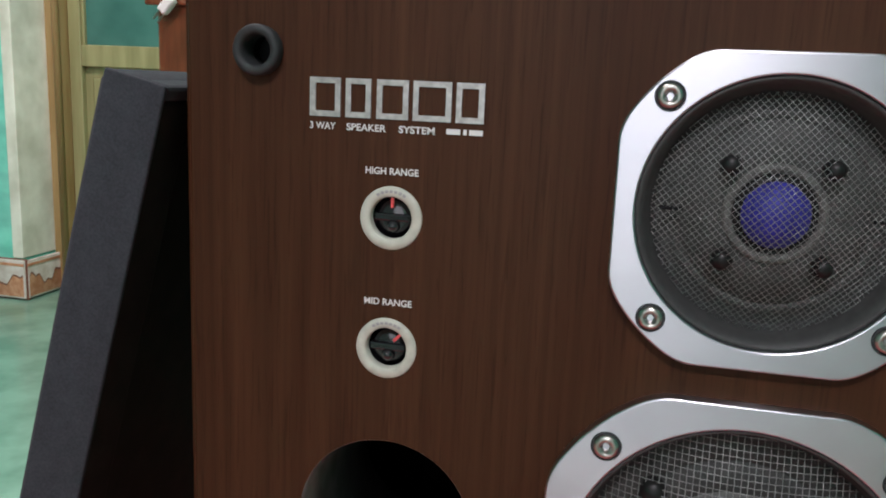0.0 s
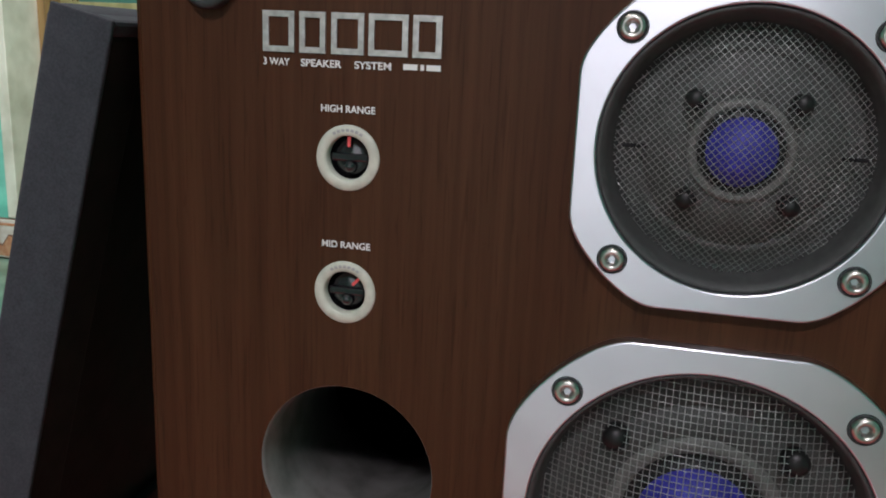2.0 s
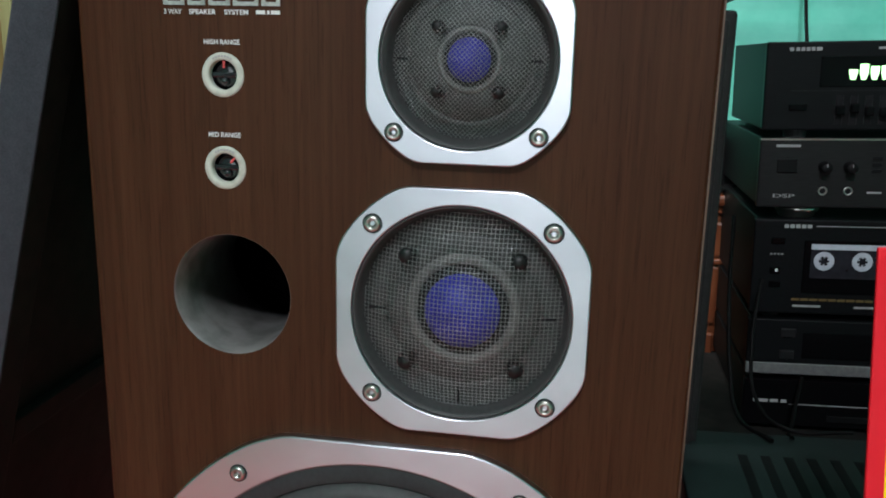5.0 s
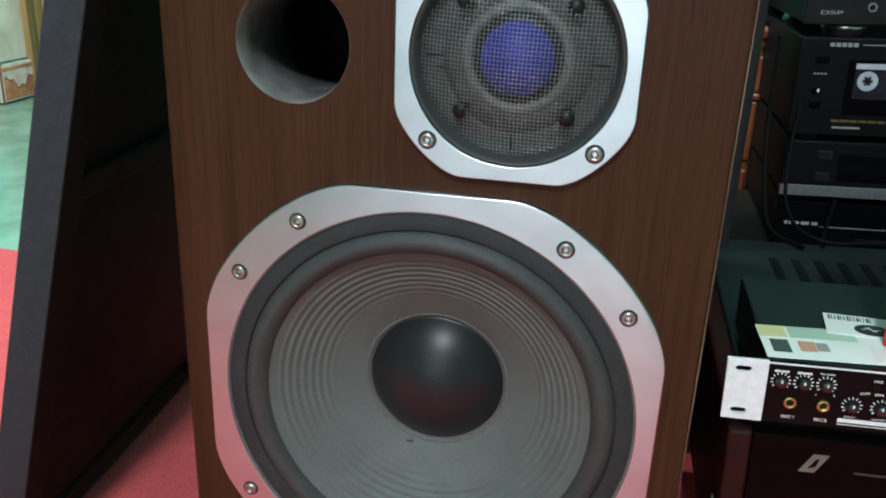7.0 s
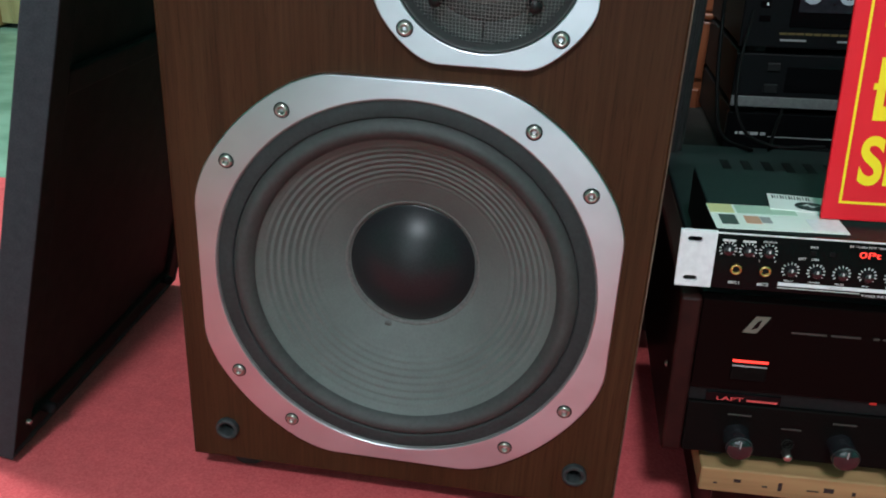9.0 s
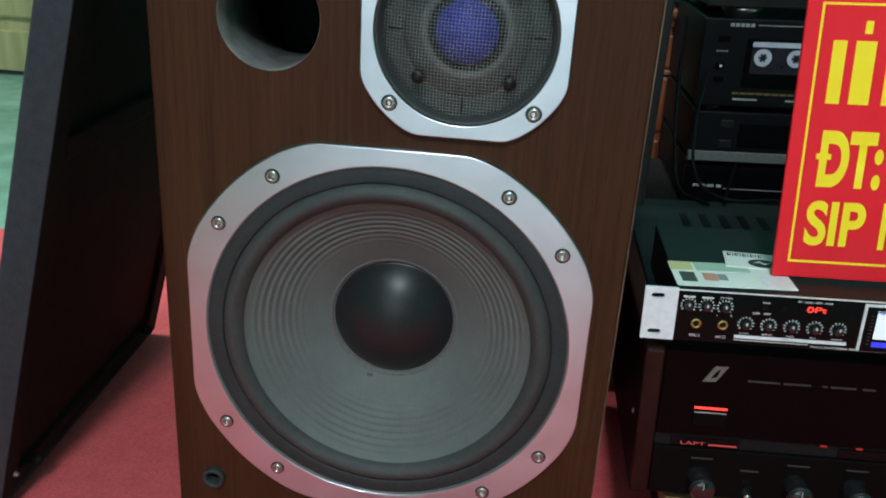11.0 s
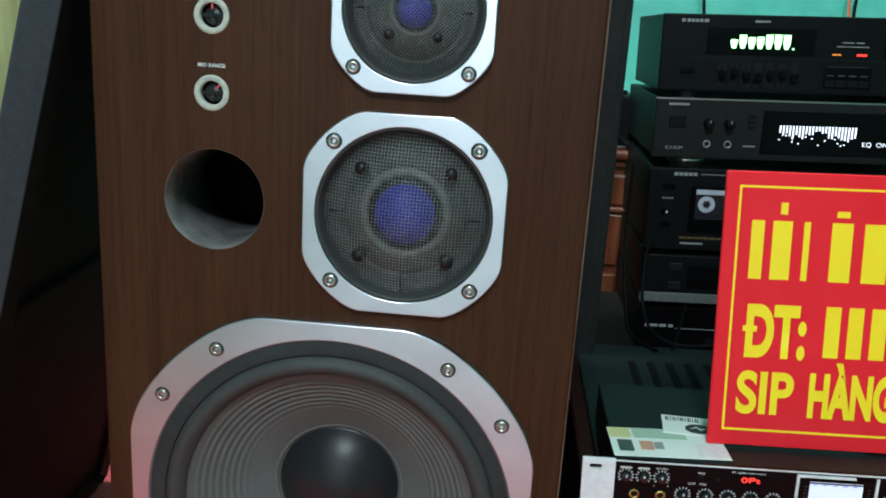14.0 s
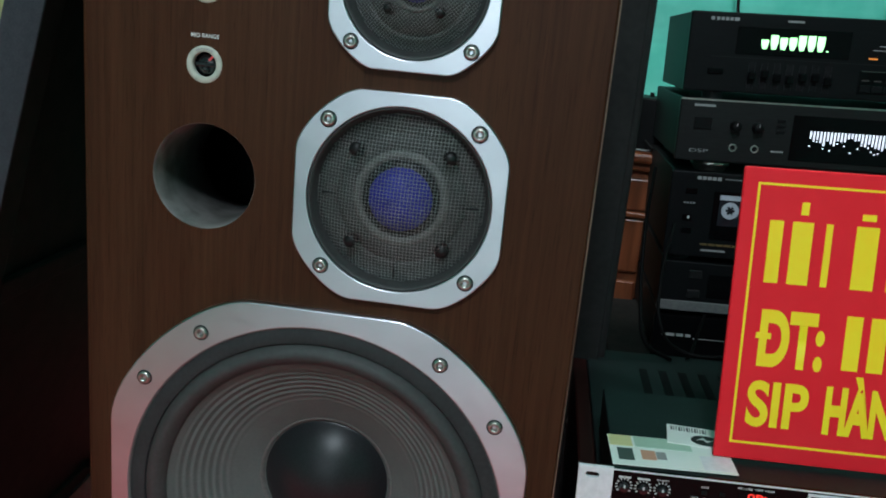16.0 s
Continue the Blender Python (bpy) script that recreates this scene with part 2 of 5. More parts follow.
LEDDIM = mat("led_red_dim", (0.2, 0.01, 0.01), 0.4, emit=(1.0, 0.05, 0.03), power=0.25)
LEDORANGE = mat("led_orange", (0.3, 0.08, 0.01), 0.4, emit=(1.0, 0.3, 0.05), power=0.9)
VFDGREEN = mat("vfd_green", (0.2, 0.5, 0.25), 0.4, emit=(0.45, 1.0, 0.42), power=3.2)
VFDWHITE = mat("vfd_white", (0.5, 0.5, 0.55), 0.4, emit=(0.85, 0.9, 1.0), power=1.7)
LCDWHITE = mat("lcd_white", (0.5, 0.5, 0.55), 0.3, emit=(0.7, 0.8, 1.0), power=0.85)
# glow of the made-up rear window, reflected in the plates
GLOWPANE = mat("glow_pane", (0.7, 0.72, 0.74), 0.4, emit=(0.82, 0.92, 1.0), power=1.8)
LCDBLUE = mat("lcd_blue", (0.02, 0.02, 0.4), 0.3, emit=(0.05, 0.06, 0.9), power=1.0)
CABLE = mat("black_cable", (0.004, 0.004, 0.004), 0.6, spec=0.08)
ORANGECABLE = mat("orange_cable", (0.5, 0.1, 0.04), 0.5)
LAMPGLOW = mat("lamp_diffuser", (0.8, 0.8, 0.8), 0.4, emit=(0.95, 0.98, 1.0), power=3.0)
WHITEPLASTIC = mat("white_plastic", (0.7, 0.7, 0.68), 0.4)
REEL = mat("cassette_reel", (0.4, 0.42, 0.48), 0.4, c2=(0.5, 0.52, 0.58), scale=100)
CASSETTE = mat("cassette_shell", (0.012, 0.012, 0.016), 0.25, c2=(0.02, 0.02, 0.026), scale=90)
GOLDPRINT = mat("gold_print", (0.13, 0.085, 0.03), 0.4)


# ---- builders ----
def ob_from(name, bm, material, smooth=False):
    me = bpy.data.meshes.new(name)
    bmesh.ops.recalc_face_normals(bm, faces=bm.faces)
    bm.to_mesh(me)
    bm.free()
    if smooth:
        me.polygons.foreach_set("use_smooth", [True] * len(me.polygons))
    me.materials.append(material)
    return new(name, me)


def part(name, bm, material, parent, label="", smooth=False):
    ob = ob_from(name, bm, material, smooth)
    ob.parent = parent
    if label:
        ob["label"] = label
    return ob


def thing(name, label, category, m=None, group="", kind=""):
    ob = new(name)
    ob.empty_display_size = 0.05
    if m is not None:
        ob.matrix_world = m
    return tagged(ob, label, category, group, kind)


def box(x0, x1, y0, y1, z0, z1, bevel=0.0, seg=2, bm=None):
    own = bm is None
    bm = bm or bmesh.new()
    g = bmesh.ops.create_cube(bm, size=1, matrix=Matrix.Translation(((x0 + x1) / 2, (y0 + y1) / 2, (z0 + z1) / 2)) @ Matrix.Diagonal((x1 - x0, y1 - y0, z1 - z0, 1)))
    if bevel and own:
        bmesh.ops.bevel(bm, geom=bm.edges[:], offset=bevel, segments=seg, profile=0.5, affect="EDGES")
    return bm


def lathe(profile, cx, cz, steps=64, bm=None):
    """Turns (radius, y) pairs about the line x = cx, z = cz."""
    bm = bm or bmesh.new()
    rings = []
    for r, y in profile:
        if r < 1e-6:
            rings.append([bm.verts.new((cx, y, cz))])
        else:
            rings.append([bm.verts.new((cx + r * math.cos(a), y, cz + r * math.sin(a))) for a in (2 * math.pi * k / steps for k in range(steps))])
    for p, q in zip(rings, rings[1:]):
        for k in range(steps):
            a, b = p[k % len(p)], p[(k + 1) % len(p)]
            c, d = q[(k + 1) % len(q)], q[k % len(q)]
            bm.faces.new(list(dict.fromkeys((a, b, c, d))))
    return bm


def disc(cx, cz, r, y0, y1, steps=32, chamfer=0.0, bm=None):
    return lathe([(0, y0), (r - chamfer, y0), (r, y0 + chamfer), (r, y1), (0, y1)], cx, cz, steps, bm)


def circle_pts(cx, cz, r, n=48):
    return [(cx + r * math.cos(2 * math.pi * k / n), cz + r * math.sin(2 * math.pi * k / n)) for k in range(n)]


def pierced(outline, holes, y0, y1, inset=0.0):
    """A sheet between y0 (front) and y1, with an outline and holes; the front's outer edge is eased by inset."""
    bm = bmesh.new()
    cx = sum(p[0] for p in outline) / len(outline)
    cz = sum(p[1] for p in outline) / len(outline)
    half = max(abs(p[0] - cx) for p in outline)
    k = 1 - inset / half

    def loop(pts, y):
        vs = [bm.verts.new((x, y, z)) for x, z in pts]
        return vs, [bm.edges.new((a, b)) for a, b in zip(vs, vs[1:] + vs[:1])]

    def wall(a, b):
        for i in range(len(a)):
            j = (i + 1) % len(a)
            bm.faces.new((a[i], a[j], b[j], b[i]))

    front, fe = loop([(cx + (x - cx) * k, cz + (z - cz) * k) for x, z in outline] if inset else outline, y0)
    back, be = loop(outline, y1)
    if inset:
        ring = front
        for a in (0.35, 0.8, 1.15, math.pi / 2):
            k = 1 - inset * (1 - math.sin(a)) / half
            nxt, _ = loop([(cx + (x - cx) * k, cz + (z - cz) * k) for x, z in outline], y0 + inset * 0.8 * (1 - math.cos(a)))
            wall(ring, nxt)
            ring = nxt
        wall(ring, back)
    else:
        wall(front, back)
    for h in holes:
        a, ea = loop(h, y0)
        b, eb = loop(h, y1)
        fe += ea
        be += eb
        wall(a, b)
    bmesh.ops.triangle_fill(bm, edges=fe, use_beauty=True)
    bmesh.ops.triangle_fill(bm, edges=be, use_beauty=True)
    return bm


def trim_plate(name, outline, c, hole, y0, y1, edge, lip, parent, label):
    """A pressed metal plate: a rolled outer edge, a flat front and an eased lip round its hole."""
    bm = bmesh.new()
    cx, cz = c
    half = max(abs(p[0] - cx) for p in outline)

    def loop(pts, y):
        return [bm.verts.new((x, y, z)) for x, z in pts]

    def wall(a, b):
        for i in range(len(a)):
            j = (i + 1) % len(a)
            bm.faces.new((a[i], a[j], b[j], b[i])).smooth = True

    def edges(ring):
        return [bm.edges.get((a, b)) or bm.edges.new((a, b)) for a, b in zip(ring, ring[1:] + ring[:1])]

    outer = [loop(outline, y1)]
    for q in range(7):
        a = q / 6 * math.pi / 2
        k = 1 - edge * (1 - math.cos(a)) / half
        outer.append(loop([(cx + (x - cx) * k, cz + (z - cz) * k) for x, z in outline], y0 + edge * (1 - math.sin(a))))
    inner = [loop(circle_pts(cx, cz, hole, 96), y1)]
    for q in range(5):
        a = q / 4 * math.pi / 2
        inner.append(loop(circle_pts(cx, cz, hole + lip * (1 - math.cos(a)), 96), y0 + lip * (1 - math.sin(a))))
    for rings in (outer, inner):
        for a, b in zip(rings, rings[1:]):
            wall(a, b)
    bmesh.ops.triangle_fill(bm, edges=edges(outer[-1]) + edges(inner[-1]), use_beauty=True)
    return part(name, bm, ALU, parent, label)


def plate_outline(cx, cz, half, r, n=14):
    """A square of half-width half whose corners are cut by a circle of radius r, every angle a little eased."""
    flat = math.sqrt(r * r - half * half)
    a0, a1 = math.atan2(flat, half), math.atan2(half, flat)
    ease = 0.075 * half
    pts = []
    for q in range(4):
        turn = q * math.pi / 2
        arc = [(r * math.cos(a0 + (a1 - a0) * k / (n - 1)), r * math.sin(a0 + (a1 - a0) * k / (n - 1))) for k in range(n)]
        head = [((half, flat - ease), arc[0], arc[2]), (arc[-3], arc[-1], (flat - ease, half))]
        curves = [[tuple((1 - f) ** 2 * p[i] + 2 * f * (1 - f) * c[i] + f * f * e[i] for i in (0, 1)) for f in (0, 0.25, 0.5, 0.75, 1)] for p, c, e in head]
        for x, z in curves[0] + arc[3:-3] + curves[1]:
            pts.append((cx + x * math.cos(turn) - z * math.sin(turn), cz + x * math.sin(turn) + z * math.cos(turn)))
    return pts


def wire_mesh(cx, cz, radius, pitch, turn, wire, y, rise):
    """Wires woven over and under in two directions across a shallow dome."""
    verts, faces = [], []
    n = int(radius / pitch)
    c, s = math.cos(turn), math.sin(turn)
    for d in (0, 1):
        for i in range(-n, n + 1):
            off = i * pitch
            reach = math.sqrt(max(radius * radius - off * off, 0))
            m = int(reach / pitch)
            if m < 1:
                continue
            base = len(verts)
            stops = [-reach] + [j * pitch / 2 for j in range(-2 * m, 2 * m + 1)] + [reach]
            for k, along in enumerate(stops):
                u, v = (along, off) if d == 0 else (off, along)
                over = 0.62 * wire * math.cos(math.pi * along / pitch) * (1 if (i + d) % 2 else -1)
                yy = y - rise * (1 - (u * u + v * v) / radius ** 2) + over
                for a, b in ((-1, 0), (0, -1), (1, 0), (0, 1)):
                    uu, vv = (u, v + a * wire / 2) if d == 0 else (u + a * wire / 2, v)
                    verts.append((cx + uu * c - vv * s, yy + b * wire / 2, cz + uu * s + vv * c))
                if k:
                    p, q = base + 4 * (k - 1), base + 4 * k
                    faces += [(p + j, p + (j + 1) % 4, q + (j + 1) % 4, q + j) for j in range(4)]
    return verts, faces


def text(name, body, x, y, z, height, material, parent, width=None, align="LEFT", m=None, depth=0.0003, bold=0.0):
    """Letters that face -y with their lower left corner at (x, y, z), fitted to a height and a width."""
    cu = bpy.data.curves.new(name, "FONT")
    cu.body, cu.size, cu.extrude, cu.offset = body, 1.0, 0.0, bold
    tmp = bpy.data.objects.new(name, cu)
    scene.collection.objects.link(tmp)
    me = bpy.data.meshes.new_from_object(tmp.evaluated_get(bpy.context.evaluated_depsgraph_get()))
    bpy.data.objects.remove(tmp)
    co = np.array([v.co[:] for v in me.vertices])
    cap = 0.73
    sx = sz = height / cap
    x0, x1 = co[:, 0].min(), co[:, 0].max()
    if width:
        sx = width / (x1 - x0)
    shift = {"LEFT": 0, "CENTER": -(x1 - x0) * sx / 2, "RIGHT": -(x1 - x0) * sx}[align]
    for v in me.vertices:
        v.co = Vector((x + shift + (v.co.x - x0) * sx, y - depth, z + v.co.y * sz))
    me.materials.clear()
    me.materials.append(material)
    ob = new(name, me)
    ob.parent = parent
    if m is not None:
        ob.matrix_local = m
    return ob


def tube(name, pts, r, material, parent=None, bevel=3):
    cu = bpy.data.curves.new(name, "CURVE")
    cu.dimensions, cu.bevel_depth, cu.bevel_resolution, cu.resolution_u = "3D", r, bevel, 8
    sp = cu.splines.new("BEZIER")
    sp.bezier_points.add(len(pts) - 1)
    for p, c in zip(sp.bezier_points, pts):
        p.co = c
        p.handle_left_type = p.handle_right_type = "AUTO"
    tmp = bpy.data.objects.new(name, cu)
    scene.collection.objects.link(tmp)
    me = bpy.data.meshes.new_from_object(tmp.evaluated_get(bpy.context.evaluated_depsgraph_get()))
    bpy.data.objects.remove(tmp)
    me.polygons.foreach_set("use_smooth", [True] * len(me.polygons))
    me.materials.clear()
    me.materials.append(material)
    ob = new(name, me)
    if parent:
        ob.parent = parent
    return ob


FLOOR = -0.018
# the equipment side of the shop stands on a support that dips by two degrees
DIP = Matrix.Translation((0.22, 0, 0)) @ pose(0, 0, 0, 0, -2.1, 0) @ Matrix.Translation((-0.22, 0, 0))


def structure(name, bm, material, label, category):
    return tagged(ob_from(name, bm, material), label, category, "", "structure")


# ---- the room ----
structure("floor", box(-3.2, 2.6, -3.6, 3.2, FLOOR - 0.12, FLOOR - 0.006), GREENFLOOR, "glossy green cement floor with cloudy stains", "floor")
structure("carpet", box(-1.9, 2.4, -0.68, 0.69, FLOOR - 0.006, FLOOR, 0.002), CARPET, "red felt carpet laid on the green floor", "carpet")
structure("ceiling", box(-3.2, 2.6, -3.6, 3.2, 2.75, 2.87), CEILING, "plain white ceiling", "ceiling")
structure("wall_east", box(2.6, 2.72, -3.6, 3.2, FLOOR - 0.12, 2.87), MINT, "mint green painted plaster wall", "wall")
structure("wall_west", box(-3.32, -3.2, -3.6, 3.2, FLOOR - 0.12, 2.87), MINT, "mint green painted plaster wall", "wall")
# unseen wall, made white so the aluminium plates reflect a neutral tone
structure("wall_south", box(-3.32, 2.72, -3.72, -3.6, FLOOR - 0.12, 2.87), CEILING, "unseen white wall added behind the viewer to whiten reflections", "wall")
structure("wall_north", box(-0.5, 2.6, 1.1, 1.22, FLOOR - 0.006, 2.75), MINT, "mint green painted plaster wall with faint stains", "wall")
structure("wall_return", box(-0.5, -0.38, 1.22, 3.2, FLOOR - 0.006, 2.75), MINT, "mint green painted plaster wall", "wall")
structure("wall_far", box(-3.2, -1.789, 1.79, 2.1, FLOOR - 0.006, 2.75), MINT, "mint green painted wall end beside the doorway", "wall")
structure("wall_over_door", box(-1.78, -0.5, 1.95, 2.1, 2.08, 2.75), MINT, "mint green painted wall over the doorway", "wall")
structure("wall_beside_door", box(-0.78, -0.5, 1.95, 2.1, FLOOR - 0.006, 2.08), MINT, "mint green painted wall beside the doorway", "wall")
structure("plaster_edge", box(-1.822, -1.786, 1.786, 1.935, FLOOR + 0.122, 2.6, 0.003), PLASTER, "bare stained plaster at the corner of the wall", "trim")
structure("white_strip", box(-1.802, -1.787, 1.936, 1.95, FLOOR, 2.1, 0.002), WHITEPLASTIC, "thin white strip beside the door frame", "trim")
skirt = structure("skirting", box(-3.2, -1.771, 1.782, 1.79, FLOOR - 0.004, FLOOR + 0.12), TILELINE, "patterned brown and white skirting tiles", "skirting")


def skirting_tile(x0, x1, y0, y1, side):
    """A tile with a pale field, a brown lower wave and a dark line on top."""
    z0, z1 = FLOOR, FLOOR + 0.118
    t = part("tile", box(x0, x1, y0, y1, z0, z1, 0.002, 1), TILEA, skirt)
    bm, bl = bmesh.new(), bmesh.new()
    n = 16
    low, top, line = [], [], []
    for k in range(n + 1):
        f = k / n
        h = 0.035 + 0.035 * (0.5 + 0.5 * math.sin(f * 6.28 * 1.2 + 0.6)) + 0.008 * math.sin(f * 25)
        if side:
            p = (x1 + 0.0012, y0 + 0.004 + (y1 - y0 - 0.008) * f)
        else:
            p = (x0 + 0.004 + (x1 - x0 - 0.008) * f, y0 - 0.0012)
        low.append((*p, z0 + 0.006))
        top.append((*p, z0 + h))
        line.append((*p, z0 + h + 0.006))
    for a, b, q in ((low, top, bm), (top, line, bl)):
        va, vb = [q.verts.new(v) for v in a], [q.verts.new(v) for v in b]
        for k in range(n):
            q.faces.new((va[k], va[k + 1], vb[k + 1], vb[k]))
    part("brown_wave", bm, TILEB, t, "glazed brown wave")
    part("dark_line", bl, TILELINE, t, "dark outline")
    if side:
        part("top_line", box(x1, x1 + 0.0015, y0, y1, z1 - 0.018, z1 - 0.01), TILEB, t)
    else:
        part("top_line", box(x0, x1, y0 - 0.0015, y0, z1 - 0.018, z1 - 0.01), TILEB, t)


for k in range(4):
    skirting_tile(-1.775 - 0.2 * (k + 1) + 0.002, -1.775 - 0.2 * k, 1.774, 1.782, False)
skirting_tile(-1.778, -1.770, 1.784, 1.935, True)

door = tagged(new("door_1"), "olive painted door with green panel in an ochre frame", "door", "", "structure")
part("frame", box(-1.787, -1.734, 1.93, 2.06, FLOOR, 2.08, 0.004), OCHRE, door, "ochre painted jamb")
part("frame", box(-0.83, -0.78, 1.93, 2.06, FLOOR, 2.08, 0.004), OCHRE, door, "ochre painted jamb")
part("frame", box(-1.734, -0.83, 1.93, 2.06, 2.03, 2.08, 0.004), OCHRE, door, "ochre painted head")
bm = bmesh.new()
bmesh.ops.create_cone(bm, cap_ends=True, segments=16, radius1=0.011, radius2=0.011, depth=2.03, matrix=Matrix.Translation((-1.742, 1.922, FLOOR + 1.015)))
part("bead", bm, OCHRE, door, "rounded bead along the jamb", True)
leaf = part("leaf", box(-1.732, -1.69, 1.965, 2.005, FLOOR + 0.01, 2.025, 0.003), OLIVE, door, "olive painted stile")
part("stile", box(-0.89, -0.833, 1.965, 2.005, FLOOR + 0.01, 2.025, 0.003), OLIVE, leaf)
for z0, z1 in ((FLOOR + 0.01, 0.12), (0.68, 0.745), (1.93, 2.025)):
    part("rail", box(-1.69, -0.89, 1.965, 2.005, z0, z1, 0.003), OLIVE, leaf)
part("lower_panel", box(-1.69, -0.89, 1.985, 2.0, 0.12, 0.68), OLIVE, leaf, "olive recessed panel")
part("raised_field", box(-1.66, -0.93, 1.975, 1.985, 0.16, 0.65, 0.008), OLIVE, leaf)
part("upper_panel", box(-1.69, -0.89, 1.985, 2.0, 0.745, 1.93), DOORGREEN, leaf, "dark green recessed panel")
part("inner_stile", box(-1.69, -1.68, 1.972, 1.985, 0.745, 1.93, 0.002), OLIVE, leaf)

lamp = thing("ceiling_lamp", "white rectangular lamp under the ceiling", "ceiling lamp", pose(-0.15, -2.2, 2.62))
part("housing", box(-0.3, 0.3, -0.13, 0.13, 0.06, 0.13, 0.01), WHITEPLASTIC, lamp)
part("diffuser", box(-0.28, 0.28, -0.11, 0.11, 0.04, 0.06, 0.006), LAMPGLOW, lamp)

# ---- the loudspeaker ----
HX, Z0, Z1, DEEP = 0.194, 0.012, 0.718, 0.315
spk = thing("floor_loudspeaker", "walnut veneer loudspeaker with bare drivers standing on red carpet", "loudspeaker")
W, M, T = (0.0, 0.2115), (0.0525, 0.474), (0.053, 0.6275)
PORT = (-0.098, 0.475)
holes = [circle_pts(*W, 0.158, 72), circle_pts(*M, 0.069, 48), circle_pts(*T, 0.053, 48), circle_pts(*PORT, 0.0402, 56),
         circle_pts(-0.0985, 0.615, 0.0092, 28), circle_pts(-0.099, 0.558, 0.0092, 28)] + [circle_pts(x, z, 0.0066, 24) for x, z in ((-0.158, 0.682), (0.155, 0.682), (-0.158, 0.048), (0.157, 0.049))]
rect = [(-HX + 0.002, Z0 + 0.002), (HX - 0.002, Z0 + 0.002), (HX - 0.002, Z1 - 0.002), (-HX + 0.002, Z1 - 0.002)]
part("front_baffle", pierced(rect, holes, 0.0, 0.02, 0.0015), VENEER, spk, "walnut veneer front board")
part("side_panel", box(-HX, -HX + 0.02, 0.0015, DEEP, Z0, Z1, 0.0015), VENEER, spk)
part("side_panel", box(HX - 0.02, HX, 0.0015, DEEP, Z0, Z1, 0.0015), VENEER, spk)
part("top_panel", box(-HX + 0.02, HX - 0.02, 0.0205, DEEP, Z1 - 0.02, Z1 - 0.0005), VENEER, spk)
part("bottom_panel", box(-HX + 0.02, HX - 0.02, 0.0205, DEEP, Z0 + 0.0005, Z0 + 0.02), VENEER, spk)
part("back_panel", box(-HX + 0.02, HX - 0.02, DEEP - 0.02, DEEP - 0.001, Z0 + 0.02, Z1 - 0.02), GRILLEBACK, spk)
# sheet across the cabinet; its black paints the shade seen through the port
part("inner_lining", box(-HX + 0.022, HX - 0.022, 0.2, 0.21, Z0 + 0.022, Z1 - 0.022), BLACKSHADE, spk)
for x in (-0.155, 0.155):
    for y in (0.046, 0.28):
        part("foot", lathe([(0, Z0), (0.018, Z0), (0.018, FLOOR + 0.003), (0.015, FLOOR), (0, FLOOR)], 0, 0, 24), GASKET, spk).matrix_local = \
            Matrix.Translation((x, y, 0)) @ Matrix(((1, 0, 0, 0), (0, 0, 1, 0), (0, 1, 0, 0), (0, 0, 0, 1)))


def screw(x, z, y, r, parent, turn=0.0):
    """A socket-head screw in a dark washer ring."""
    s = part("screw", lathe([(r * 0.34, y - 0.0008), (r * 0.42, y - 0.002), (r * 0.6, y - 0.0023), (r * 0.78, y - 0.0017), (r * 0.86, y - 0.0006), (r * 0.87, y + 0.0004)], x, z, 28), STEEL, parent, smooth=True)
    part("socket", lathe([(0, y + 0.0003), (r * 0.24, y), (r * 0.35, y - 0.0012)], x, z, 6), STEEL, s, "hexagonal socket")
    part("washer", lathe([(r * 0.84, y + 0.0002), (r * 0.88, y - 0.0007), (r, y - 0.0007), (r * 1.05, y + 0.0003)], x, z, 28), GASKET, s)
    return s


# woofer
woofer = part("woofer", lathe([(0.157, 0.0), (0.1568, -0.0026), (0.1552, -0.0034), (0.1435, -0.0044), (0.1423, -0.004), (0.1418, -0.0012)], *W, 128),
              GASKET, spk, "twelve-inch woofer with grey paper cone", True)
trim_plate("frame_plate", plate_outline(*W, 0.1709, 0.1844), W, 0.1562, -0.006, 0.0, 0.0013, 0.0009, woofer, "brushed aluminium trim plate")
# pale ring painted in for light on the plate's inner edge
part("chrome_ring", lathe([(0.1566, -0.0024), (0.1564, -0.0046), (0.1557, -0.005), (0.155, -0.0046), (0.1548, -0.003)], *W, 128), DULLEDGE, woofer, "thin pale ring standing for the plate's lit inner edge", True)
roll = [(0.1421 - 0.0176 * k / 18, -0.0015 + 0.0005 * k / 18 - 0.0078 * math.sin(math.pi * k / 18) ** 0.75 * (0 < k < 18)) for k in range(19)]
part("surround", lathe(roll, *W, 128), SURROUND, woofer, "dark rolled cloth surround", True)
cone = []
for k in range(241):
    f = k / 240
    r = 0.1255 - 0.0715 * f
    y = -0.001 + 0.047 * (f ** 0.9)
    if 0.078 < r < 0.1215:
        w = min(1, (0.1215 - r) / 0.006, (r - 0.078) / 0.014)
        y += 0.0006 * w * math.sin((0.1215 - r) / 0.0052 * 2 * math.pi)
    cone.append((r, y))
part("cone", lathe(cone, *W, 128), CONE, woofer, "grey ribbed paper cone", True)
part("glue_ring", lathe([(0.0588, 0.0428), (0.0575, 0.0425), (0.0558, 0.0438), (0.0548, 0.046)], *W, 96), MIDRING, woofer, "dull glue line round the cap", True)
R = (0.0545 ** 2 + 0.027 ** 2) / (2 * 0.027)
part("dust_cap", lathe([(0.0555, 0.0478), (0.0552, 0.046)] + [(R * math.sin(a), 0.046 - 0.027 + R - R * math.cos(a)) for a in [math.asin(0.0545 / R) * (1 - k / 24) for k in range(25)]], *W, 96),
     CAP, woofer, "black satin dust cap", True)
